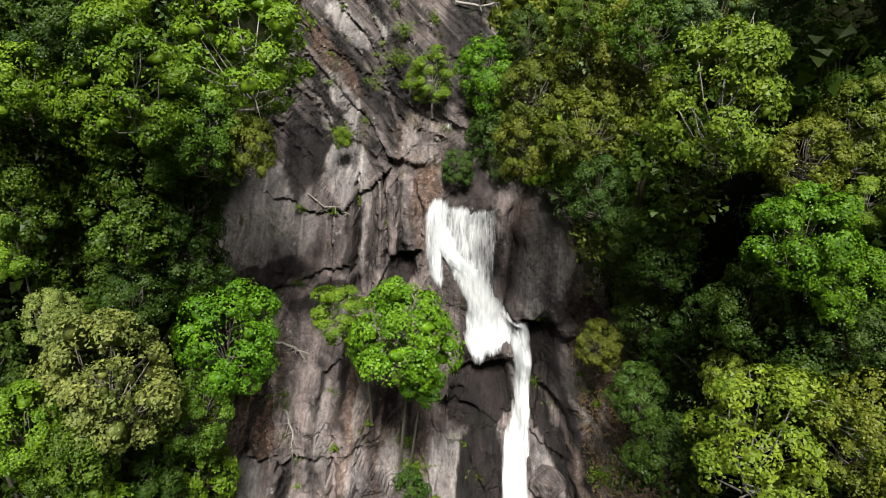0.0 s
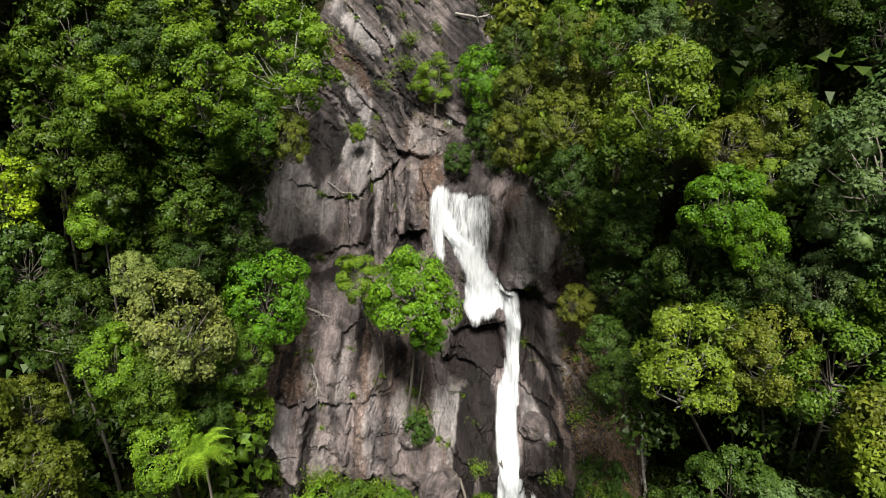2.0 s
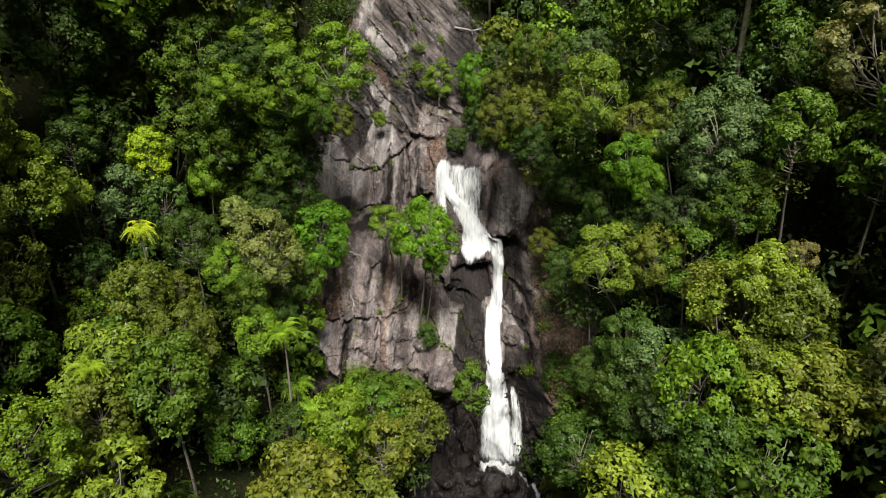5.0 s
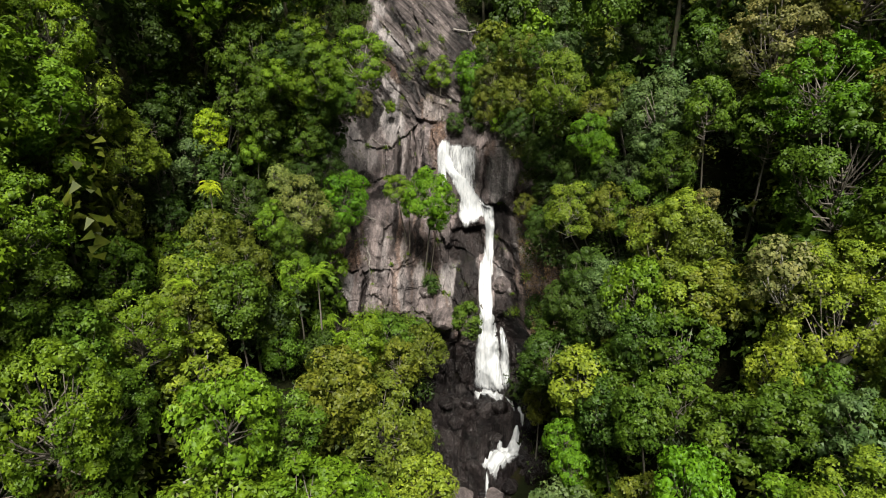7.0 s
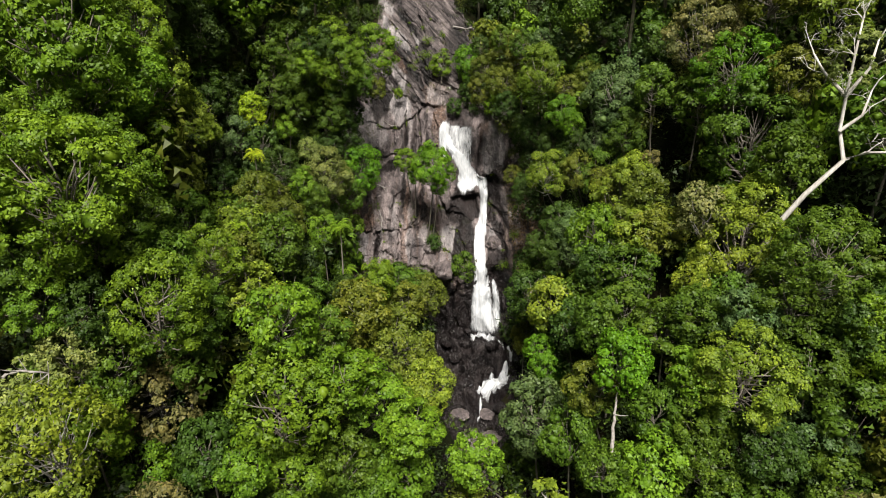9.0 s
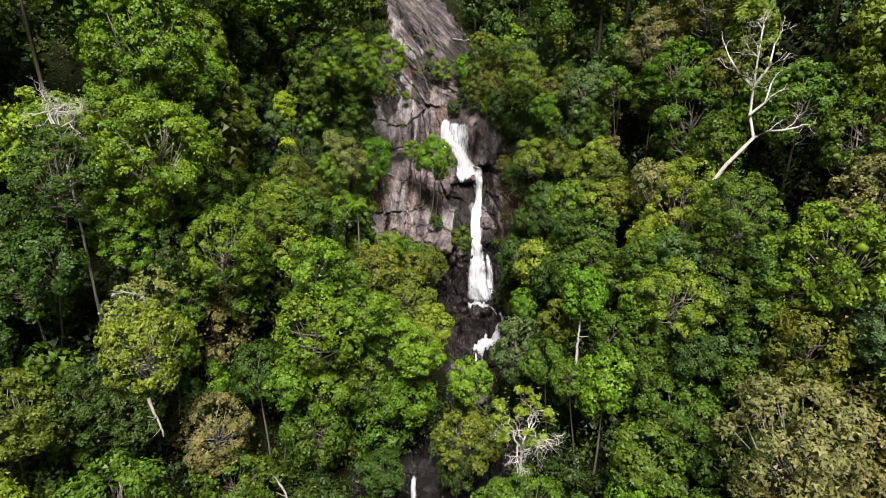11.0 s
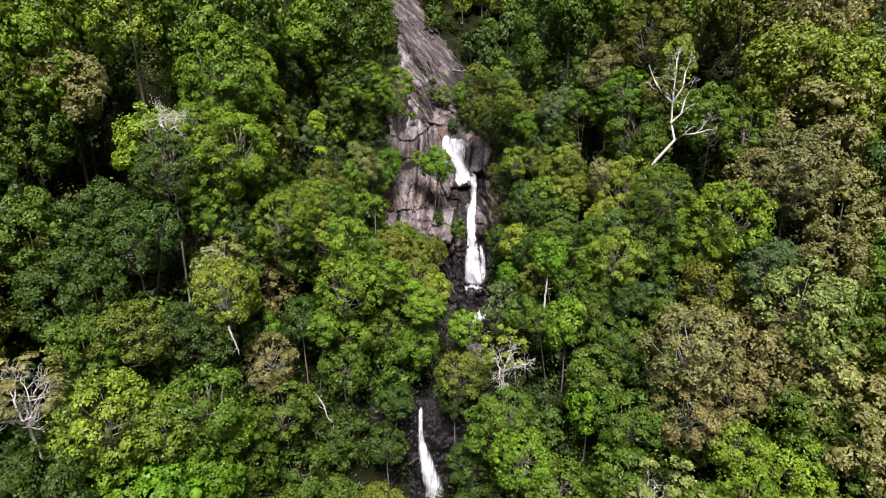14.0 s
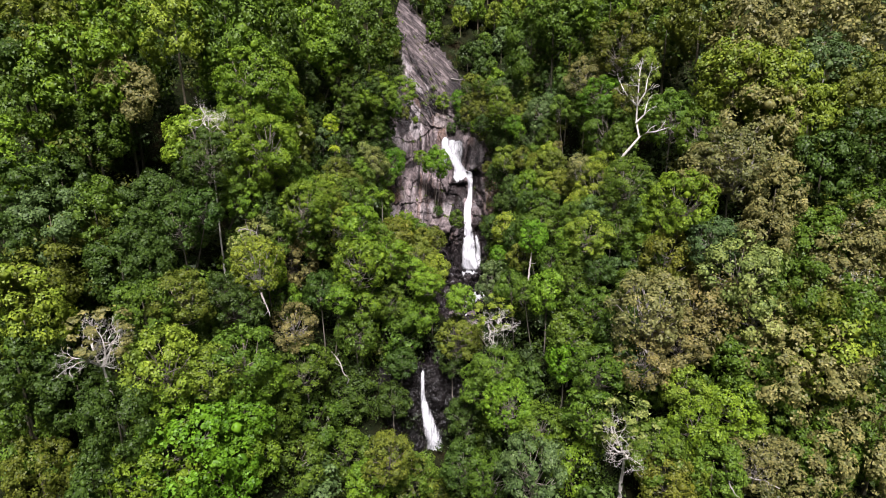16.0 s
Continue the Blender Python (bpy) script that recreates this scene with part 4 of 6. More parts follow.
tree(-11.7, 27.9, 63.8, 2.8, "vivid")
tree(-12.7, 25.0, 60.7, 1.9, "mid")
tree(-17.7, 20.2, 63.4, 1.8, "bright")
tree(-16.3, 20.7, 61.4, 1.9, "mid")
tree(-13.4, 25.5, 56.7, 1.9, "bright")
tree(-14.8, 23.0, 58.3, 1.6, "dark")
# beside the cliff, east bank
tree(8.1, 32.2, 77.5, 2.8, "olive")
tree(9.5, 28.8, 79.0, 1.7, "mid")
tree(4.5, 31.2, 75.9, 1.8, "olive")
tree(7.0, 28.7, 74.4, 2.0, "olive")
tree(4.3, 30.8, 73.4, 1.7, "olive")
tree(11.1, 24.2, 76.2, 2.6, "lime")
tree(14.6, 27.7, 79.0, 1.8, "teal")
tree(11.4, 26.9, 79.7, 1.4, "teal")
tree(16.6, 25.8, 77.3, 2.1, "mid")
tree(16.6, 23.3, 75.6, 1.9, "olive")
tree(14.2, 22.7, 74.6, 1.6, "olive")
tree(13.3, 20.5, 72.2, 1.9, "vivid")
tree(14.4, 19.0, 70.9, 1.4, "vivid")
tree(15.2, 20.1, 73.6, 1.0, "lime")
tree(7.4, 27.1, 71.9, 1.6, "dark")
tree(11.0, 27.7, 68.5, 1.8, "dark")
tree(10.0, 31.7, 67.6, 1.7, "dark")
tree(12.9, 21.9, 68.4, 1.8, "dark")
tree(12.6, 24.9, 66.2, 1.5, "dark")
tree(11.1, 29.6, 64.0, 1.6, "dark")
tree(9.0, 29.6, 62.1, 1.4, "olive")
tree(12.7, 27.3, 62.1, 2.0, "dark")
tree(11.4, 17.2, 65.5, 2.6, "lime")
tree(12.1, 21.6, 65.3, 1.0, "lime")
tree(14.5, 19.7, 67.3, 1.8, "dark")
tree(15.1, 18.6, 69.0, 1.5, "dark")
tree(14.9, 16.9, 66.1, 2.0, "olive")
tree(6.9, 30.5, 79.7, 1.5, "mid")
tree(4.1, 31.1, 78.9, 1.2, "dark")
tree(9.9, 25.0, 61.9, 1.5, "dark")
tree(9.6, 20.3, 62.4, 1.6, "dark")
# above the foot of the cliff, west bank
tree(-22.2, 26.6, 80.5, 2.7, "mid")
tree(-19.0, 25.9, 79.1, 2.6, "mid")
tree(-28.5, 27.1, 81.2, 2.4, "dark")
tree(-14.2, 25.9, 80.6, 2.1, "bright")
tree(-21.7, 26.7, 77.1, 2.3, "mid")
tree(-18.3, 25.6, 76.1, 2.4, "mid")
tree(-21.6, 25.9, 73.7, 2.0, "mid")
tree(-27.2, 24.2, 73.3, 2.1, "dark")
tree(-27.9, 20.7, 73.3, 1.8, "dark")
tree(-26.5, 17.8, 65.1, 1.7, "dark")
tree(-29.8, 27.0, 79.0, 2.9, "mid")
tree(-27.7, 28.7, 76.3, 2.2, "olive")
tree(-28.5, 23.1, 75.7, 1.9, "mid")
tree(-24.1, 24.7, 72.1, 1.7, "yellow")
tree(-24.2, 24.2, 70.6, 1.6, "yellow")
tree(-25.7, 23.4, 69.0, 2.5, "teal")
tree(-28.9, 21.9, 67.0, 2.4, "teal")
tree(-27.9, 19.3, 70.3, 1.4, "lime")
tree(-20.4, 21.5, 65.4, 2.6, "dark")
tree(-23.1, 23.2, 67.8, 2.2, "dark")
tree(-21.7, 14.7, 63.9, 2.2, "olive")
tree(-20.3, 16.8, 63.1, 1.7, "olive")
tree(-26.9, 16.5, 61.2, 2.2, "bright")
tree(-18.5, 13.3, 61.2, 2.5, "olive")
tree(-15.8, 20.3, 57.8, 2.1, "bright")
tree(-22.5, 13.0, 61.5, 2.0, "mid")
tree(-21.8, 9.5, 61.6, 3.0, "lime")
tree(-18.3, 9.8, 60.3, 2.7, "mid")
tree(-17.7, 15.4, 54.8, 2.9, "mid")
tree(-21.5, 7.3, 59.9, 2.2, "olive")
tree(-16.5, 13.6, 53.1, 2.2, "mid")
tree(-13.1, 16.5, 50.8, 2.2, "dark")
tree(-8.6, 15.2, 53.0, 2.5, "bright")
tree(-6.6, 19.6, 50.7, 2.3, "mid")
tree(-3.2, 20.5, 48.2, 2.8, "olive")
# above the foot of the cliff, east bank
tree(18.3, 17.5, 74.3, 3.4, "teal")
tree(22.3, 21.1, 77.3, 3.0, "teal")
tree(21.0, 15.4, 75.5, 1.8, "teal")
tree(20.9, 13.0, 75.7, 2.1, "mid")
tree(19.2, 14.6, 70.8, 2.2, "mid")
tree(17.0, 17.0, 69.3, 1.6, "teal")
tree(18.5, 16.2, 72.0, 1.8, "teal")
tree(20.2, 22.5, 80.7, 2.1, "dark")
tree(18.4, 24.2, 81.3, 2.1, "dark")
tree(22.6, 20.1, 80.8, 2.4, "mid")
tree(23.2, 18.1, 79.7, 2.0, "dark")
tree(17.6, 16.0, 65.9, 3.0, "mid")
tree(18.9, 9.0, 68.1, 2.0, "lime")
tree(18.4, 9.4, 65.3, 3.2, "lime")
tree(19.5, 7.4, 66.3, 2.3, "olive")
tree(17.0, 11.3, 65.5, 2.1, "olive")
tree(20.1, 8.8, 69.4, 1.0, "tan")
tree(14.0, 11.2, 60.8, 2.2, "teal")
tree(14.5, 6.1, 62.4, 2.7, "bright")
tree(18.4, 4.5, 63.1, 2.3, "lime")
tree(17.1, 5.7, 64.0, 1.6, "olive")
tree(12.8, 6.5, 60.2, 1.4, "teal")
tree(10.7, 15.5, 53.2, 2.4, "mid")
tree(12.4, 13.2, 61.2, 2.2, "dark")
tree(10.4, 14.6, 57.7, 1.6, "dark")
tree(11.7, 11.8, 58.2, 1.8, "dark")
tree(12.1, 9.1, 57.8, 1.6, "dark")
# the middle of the ravine, west bank
tree(-39.5, 7.6, 82.3, 3.9, "bright")
tree(-30.5, 11.7, 81.2, 3.2, "bright")
tree(-30.8, -0.1, 74.6, 3.3, "bright")
tree(-33.3, -4.5, 73.7, 3.1, "bright")
tree(-29.1, 6.6, 72.9, 3.0, "bright")
tree(-28.2, -6.3, 67.0, 3.0, "bright")
tree(-24.3, -2.7, 63.0, 2.6, "mid")
tree(-33.2, -8.8, 65.2, 2.6, "mid")
tree(-28.7, 22.6, 80.7, 2.9, "dark")
tree(-32.2, 1.6, 80.7, 5.9, "bright")
tree(-31.4, 6.1, 77.1, 5.2, "bright")
tree(-29.6, 12.7, 76.8, 3.2, "lime")
tree(-28.5, 15.3, 71.8, 3.2, "lime")
tree(-33.7, -0.7, 76.5, 4.0, "bright")
tree(-28.8, -7.3, 71.4, 5.1, "bright")
tree(-28.7, -0.4, 70.9, 3.7, "bright")
tree(-31.3, -7.6, 67.5, 4.1, "bright")
tree(-27.0, -3.5, 66.9, 3.7, "mid")
tree(-29.1, 11.6, 67.1, 3.2, "olive")
tree(-27.0, 7.8, 63.4, 2.8, "mid")
tree(-22.5, 1.3, 61.7, 3.1, "bright")
tree(-19.4, 2.9, 56.8, 3.2, "lime")
tree(-23.3, -7.6, 61.7, 3.9, "bright")
tree(-32.0, -9.0, 62.9, 3.2, "bright")
tree(-28.7, -8.5, 61.7, 2.6, "dark")
tree(-22.1, -4.9, 59.2, 3.1, "mid")
tree(-15.0, -3.2, 57.7, 3.4, "bright")
tree(-12.4, 0.4, 53.8, 2.8, "mid")
tree(-9.6, 7.6, 52.3, 3.4, "olive")
tree(-5.2, 16.3, 49.1, 2.9, "olive")
tree(-6.0, 7.9, 47.8, 4.2, "olive")
tree(-2.0, -0.1, 48.9, 2.5, "lime")
tree(-9.4, -5.4, 53.2, 3.0, "bright")
tree(-6.7, -3.6, 49.4, 2.7, "bright")
tree(-14.5, -7.3, 52.2, 4.6, "bright")
tree(-26.4, -4.9, 51.7, 4.9, "tan")
tree(-22.8, -5.8, 55.3, 2.2, "mid")
tree(-27.3, -8.6, 57.1, 2.6, "mid")
tree(-29.5, -9.7, 58.8, 2.6, "pale")
tree(-31.5, -12.4, 56.6, 2.7, "pale")
tree(-28.6, -15.7, 54.7, 4.0, "lime")
tree(-28.5, -11.7, 52.9, 3.1, "bright")
tree(-27.3, -8.5, 45.9, 3.6, "bright")
tree(-17.7, -9.9, 47.2, 2.6, "bright")
tree(-14.0, -8.3, 45.1, 2.8, "bright")
tree(-9.8, -6.3, 45.2, 2.7, "mid")
tree(-3.4, -6.7, 48.7, 2.6, "bright")
tree(-4.1, -5.2, 42.8, 3.1, "bright")
tree(-8.0, -4.9, 41.8, 2.9, "mid")
tree(-20.9, -8.9, 48.1, 2.8, "dark")
# the middle of the ravine, east bank
tree(2.1, -7.5, 45.9, 2.5, "bright")
tree(25.1, 10.7, 74.8, 2.8, "mid")
tree(25.4, 12.8, 81.1, 3.5, "tan")
tree(27.0, 8.7, 77.7, 3.6, "vivid")
tree(28.2, 5.7, 72.4, 4.4, "mid")
tree(23.0, 1.0, 66.3, 2.7, "tan")
tree(26.5, -0.1, 66.6, 3.3, "lime")
tree(25.5, -1.6, 63.0, 4.2, "lime")
tree(27.8, -9.0, 66.2, 3.7, "mid")
tree(26.1, -8.9, 62.8, 3.1, "mid")
tree(11.5, 5.7, 54.7, 3.3, "lime")
tree(9.3, 10.8, 53.4, 2.6, "dark")
tree(9.0, -0.8, 51.3, 1.4, "vivid")
tree(13.6, -9.2, 57.4, 2.3, "vivid")
tree(18.8, -4.3, 57.7, 2.7, "mid")
tree(13.9, -0.8, 56.3, 2.4, "mid")
tree(20.4, -5.8, 59.6, 2.5, "mid")
tree(23.3, -8.4, 60.5, 2.6, "teal")
tree(21.5, -12.9, 58.4, 3.6, "lime")
tree(19.3, -10.9, 57.0, 2.4, "bright")
tree(26.5, -12.6, 59.1, 2.7, "mid")
tree(29.3, -13.0, 61.8, 2.4, "dark")
tree(8.5, -2.3, 46.5, 3.4, "teal")
tree(10.7, -7.0, 48.3, 2.6, "mid")
tree(12.3, -6.8, 53.0, 2.5, "olive")
tree(16.2, -10.9, 53.8, 2.2, "mid")
tree(19.2, -12.5, 53.4, 2.4, "mid")
tree(15.6, -13.1, 49.5, 3.0, "bright")
tree(19.2, -14.3, 51.7, 2.4, "mid")
tree(12.3, -12.0, 49.1, 2.1, "mid")
tree(22.7, -14.9, 53.9, 2.5, "dark")
tree(27.2, -14.4, 53.4, 3.0, "teal")
tree(28.9, -15.4, 55.8, 3.1, "mid")
tree(27.1, -17.0, 52.7, 2.5, "mid")
tree(30.6, 5.4, 77.6, 2.5, "olive")
tree(33.3, 5.4, 82.8, 3.0, "lime")
tree(29.2, 0.1, 70.7, 2.9, "mid")
tree(29.9, -13.3, 62.9, 2.0, "bright")
# above the stream, west bank
# above the stream, east bank
tree(9.3, 3.5, 50.5, 1.6, "vivid")
tree(13.8, 4.8, 56.3, 2.6, "mid")
tree(17.1, 2.6, 59.8, 2.9, "mid")
tree(20.1, 3.9, 63.5, 2.5, "olive")
tree(15.7, -1.4, 57.7, 2.4, "mid")
tree(22.0, -2.1, 60.5, 2.5, "lime")
tree(22.8, -5.2, 60.5, 2.4, "mid")
tree(14.5, 3.6, 60.0, 2.1, "dark")
tree(12.1, 2.5, 53.5, 2.2, "dark")
# the lower ravine, west bank
outer(-59.1, 1.3, 90.1, 7.6, "lime")
outer(-61.8, -5.9, 88.8, 5.5, "olive")
outer(-51.9, -0.2, 90.8, 5.3, "bright")
outer(-43.8, 1.2, 88.8, 5.1, "lime")
outer(-37.9, 7.7, 89.6, 7.2, "mid")
outer(-28.6, 26.9, 90.8, 6.8, "bright")
outer(-32.5, 16.0, 89.1, 5.6, "mid")
tree(-23.3, 27.8, 86.5, 6.1, "bright")
outer(-16.2, 27.8, 89.7, 6.3, "mid")
outer(-55.3, -9.0, 82.3, 6.1, "bright")
outer(-60.7, -10.6, 79.2, 5.2, "mid")
outer(-62.6, -13.8, 71.4, 5.2, "bright")
outer(-53.7, -8.6, 73.3, 4.6, "mid")
outer(-50.6, -4.5, 79.3, 4.2, "tan")
tree(-39.7, -5.3, 72.0, 5.0, "bright")
outer(-60.9, -16.8, 65.7, 5.4, "dark")
outer(-56.7, -14.1, 66.5, 4.1, "dark")
outer(-55.9, -19.4, 61.8, 4.7, "teal")
outer(-51.3, -16.3, 61.9, 4.3, "mid")
outer(-46.3, -7.4, 62.4, 4.1, "dark")
tree(-41.4, -11.2, 59.7, 4.3, "dark")
tree(-9.3, -2.8, 37.6, 4.8, "mid")
outer(-53.9, -16.5, 55.9, 5.9, "olive")
outer(-47.1, -19.3, 55.1, 4.5, "dark")
outer(-55.3, -24.8, 55.4, 4.5, "olive")
outer(-54.9, -29.6, 52.5, 5.4, "lime")
outer(-54.5, -32.8, 47.7, 4.4, "dark")
tree(-37.8, -22.2, 51.9, 3.9, "olive")
tree(-31.8, -16.9, 48.8, 4.0, "dark")
tree(-24.7, -12.9, 43.3, 3.9, "tan")
tree(-15.5, -8.5, 40.3, 4.0, "mid")
tree(-37.2, -30.5, 45.7, 5.0, "lime")
tree(-28.9, -24.8, 43.5, 4.7, "mid")
tree(-32.6, -27.9, 43.0, 4.3, "lime")
tree(-23.0, -14.2, 36.9, 4.3, "mid")
tree(-9.2, -5.5, 33.3, 3.2, "dark")
tree(-37.4, -31.9, 39.8, 4.1, "bright")
tree(-34.3, -32.0, 34.7, 7.1, "vivid")
tree(-29.9, -26.7, 35.6, 4.8, "vivid")
tree(-38.1, -34.8, 33.3, 5.2, "bright")
tree(-30.0, -30.7, 29.3, 4.5, "vivid")
tree(-26.7, -21.5, 34.2, 4.1, "mid")
tree(-21.9, -14.1, 26.4, 4.9, "mid")
tree(-17.3, -14.9, 21.4, 4.4, "mid")
tree(-24.2, -20.9, 23.8, 4.9, "mid")
tree(-9.1, -20.9, 24.8, 4.1, "olive")
tree(-12.2, -18.6, 18.8, 4.1, "bright")
outer(-55.4, -27.7, 33.5, 6.0, "mid")
outer(-53.5, -34.6, 32.2, 3.9, "olive")
outer(-55.3, -32.3, 41.7, 3.8, "mid")
outer(-44.3, -35.3, 31.9, 4.4, "dark")
tree(-5.9, -16.7, 17.8, 4.0, "mid")
outer(-46.7, -14.9, 58.9, 3.7, "dark")
outer(-48.8, -30.9, 41.7, 4.4, "dark")
outer(-42.4, -32.4, 39.3, 3.8, "dark")
tree(-16.8, -9.6, 29.0, 4.5, "dark")
tree(-28.6, -27.3, 30.4, 4.4, "bright")
outer(-62.4, -10.0, 84.7, 4.1, "dark")
outer(-59.2, -24.4, 60.0, 3.7, "dark")
# the lower ravine, east bank
tree(3.5, -14.8, 27.9, 3.8, "dark")
tree(2.5, -20.6, 22.5, 3.7, "dark")
outer(20.3, 21.2, 93.4, 5.3, "mid")
outer(29.5, 15.5, 92.9, 4.7, "bright")
outer(23.6, 20.7, 89.9, 4.9, "mid")
tree(16.8, 25.4, 86.4, 5.5, "mid")
tree(30.9, 11.3, 87.0, 5.0, "olive")
outer(38.8, 11.8, 89.8, 5.8, "olive")
outer(42.1, 5.7, 91.2, 4.9, "olive")
outer(49.3, 2.1, 87.5, 6.6, "tan")
outer(43.7, -5.9, 81.0, 5.8, "lime")
outer(50.8, -5.7, 80.6, 5.2, "lime")
outer(46.5, -9.6, 73.8, 5.9, "tan")
tree(40.9, -14.6, 69.9, 5.3, "tan")
outer(46.4, -17.1, 65.4, 4.2, "tan")
outer(52.6, -11.6, 75.2, 4.8, "lime")
outer(63.4, 4.5, 88.5, 6.8, "tan")
outer(57.4, -4.6, 81.4, 5.4, "teal")
outer(61.8, -8.8, 79.9, 4.4, "olive")
outer(58.7, -13.3, 76.1, 4.5, "olive")
outer(58.8, -16.7, 72.6, 4.8, "dark")
outer(53.2, -15.8, 69.2, 4.7, "dark")
tree(33.9, -16.5, 64.5, 4.6, "bright")
tree(31.7, -14.3, 61.4, 3.5, "bright")
tree(38.3, -8.9, 73.3, 3.9, "mid")
tree(36.7, -1.0, 75.2, 4.4, "mid")
tree(37.8, -13.8, 68.1, 4.1, "tan")
tree(21.8, -17.7, 48.3, 4.0, "mid")
tree(18.0, -20.2, 45.7, 3.4, "mid")
tree(17.0, -22.1, 42.2, 2.9, "vivid")
tree(20.9, -26.4, 42.7, 3.7, "mid")
tree(27.5, -25.1, 51.4, 5.4, "tan")
tree(31.7, -25.3, 47.3, 4.8, "tan")
tree(26.5, -27.6, 45.0, 3.9, "tan")
tree(36.7, -23.5, 50.7, 5.1, "tan")
tree(39.5, -24.2, 56.0, 5.2, "pale")
tree(41.7, -25.3, 50.7, 4.9, "pale")
tree(31.8, -18.0, 56.4, 4.3, "olive")
tree(37.0, -20.0, 59.6, 3.6, "teal")
outer(43.6, -21.0, 59.9, 4.0, "tan")
outer(45.4, -29.3, 45.1, 6.0, "tan")
outer(51.5, -28.3, 45.9, 6.1, "lime")
outer(52.1, -31.9, 42.5, 5.1, "tan")
outer(47.7, -30.3, 37.2, 4.5, "mid")
outer(39.8, -27.2, 44.0, 4.5, "mid")
tree(38.2, -30.5, 39.4, 3.9, "bright")
tree(31.7, -32.9, 38.9, 3.2, "bright")
tree(30.9, -30.6, 42.9, 2.9, "lime")
outer(42.2, -29.9, 39.5, 4.0, "mid")
tree(39.9, -34.7, 34.2, 4.1, "tan")
outer(44.1, -35.6, 32.3, 4.4, "tan")
outer(33.7, -35.7, 34.1, 3.5, "mid")
outer(50.7, -36.5, 34.7, 5.3, "tan")
outer(47.9, -34.6, 35.0, 4.1, "mid")
tree(8.8, -24.0, 35.8, 3.9, "bright")
tree(6.0, -17.1, 35.5, 3.8, "mid")
tree(8.0, -17.1, 25.3, 4.4, "mid")
tree(10.7, -34.7, 33.3, 4.3, "teal")
tree(6.4, -26.1, 25.3, 3.7, "mid")
tree(13.6, -25.9, 33.3, 3.9, "mid")
tree(17.6, -27.4, 29.6, 4.5, "bright")
tree(19.0, -29.2, 37.8, 3.4, "mid")
outer(53.6, -23.4, 57.4, 5.1, "tan")
outer(56.2, -24.3, 60.0, 4.5, "tan")
outer(54.2, -27.9, 52.6, 4.5, "mid")
outer(48.7, -27.0, 51.4, 4.4, "olive")
outer(57.5, -21.2, 63.9, 3.9, "mid")
outer(46.1, -25.4, 54.0, 4.0, "mid")
tree(24.4, -23.5, 47.3, 3.3, "dark")
outer(50.6, -21.3, 59.1, 4.2, "mid")
tree(26.8, -34.1, 35.5, 4.0, "mid")
tree(27.7, -36.4, 32.9, 3.7, "olive")
outer(54.5, -32.4, 46.8, 3.5, "dark")
outer(53.7, -35.6, 39.9, 3.6, "mid")
# the floor of the ravine, west bank
outer(-47.7, -10.8, 61.6, 3.8, "dark")
outer(-41.5, -25.3, 51.5, 3.7, "mid")
outer(-44.2, -17.0, 56.0, 3.3, "dark")
tree(-26.8, -23.6, 40.1, 3.4, "bright")
tree(-33.3, -18.7, 51.5, 2.7, "dark")
tree(1.7, -9.2, 39.5, 3.7, "olive")
# the floor of the ravine, east bank
outer(48.4, -3.6, 83.0, 4.8, "tan")


# ---- trees that grow on the cliff ----
def on_cliff(x, z):
    return (x, cliff_y(x, z) + 0.2, z)


tree(-1.8, 27.2, 63.9, 2.6, "vivid", on_cliff(-2.9, 52.4), "slender")
tree(-1.2, 27.0, 61.4, 1.2, "vivid", on_cliff(-2.2, 52.4), "slender")
tree(-5.6, 29.0, 64.2, 1.7, "bright", on_cliff(-5.0, 56.5), "small")
tree(-4.4, 29.0, 62.2, 1.1, "vivid", on_cliff(-4.6, 55.5), "small")
tree(3.1, 44.0, 75.6, 2.3, "vivid", on_cliff(3.2, 72.0), "small")
tree(-0.8, 45.0, 75.4, 1.7, "bright", on_cliff(-0.8, 72.5), "small")
tree(4.0, 42.2, 71.2, 2.3, "dark", on_cliff(4.4, 69.0), "small")
tree(1.0, 41.0, 69.6, 1.2, "dark", on_cliff(1.2, 68.4), "small")
tree(-2.0, 28.4, 52.6, 1.1, "dark", on_cliff(-2.0, 51.6), "small")
tree(-8.6, 25.6, 48.4, 1.5, "bright", on_cliff(-8.6, 46.8), "small")
tree(-6.4, 25.4, 48.8, 1.3, "mid", on_cliff(-6.4, 46.8), "small")
tree(-3.6, 25.4, 48.0, 1.5, "mid", on_cliff(-3.6, 46.4), "small")
tree(-7.4, 43.2, 71.2, 0.7, "bright", on_cliff(-7.4, 70.6), "small")


# ---- tree ferns, palms, bare trees ----
def fern_mesh(seed, fronds, droop):
    rng = np.random.default_rng(seed)
    verts, faces = [], []
    for i in range(fronds):
        az = 2 * math.pi * i / fronds + rng.uniform(-0.15, 0.15)
        up, ln = rng.uniform(0.25, 0.6), rng.uniform(0.85, 1.1)
        dirv, side = Vector((math.cos(az), math.sin(az), 0)), Vector((-math.sin(az), math.cos(az), 0))
        for s in range(26):
            u = (s + 0.5) / 26
            p = dirv * ln * u + Vector((0, 0, up * math.sin(u * 2.2) - droop * u * u))
            w = 0.24 * math.sin(math.pi * min(1, u * 0.9 + 0.1)) + 0.02
            for sg in (1, -1):
                tip = p + side * sg * w + dirv * 0.06 - Vector((0, 0, 0.05))
                k = len(verts)
                verts += [tuple(p - dirv * 0.017), tuple(tip), tuple(p + dirv * 0.017)]
                faces.append((k, k + 1, k + 2))
    return fast_mesh("frond_crown", np.array(verts), np.array(faces), LEAF)


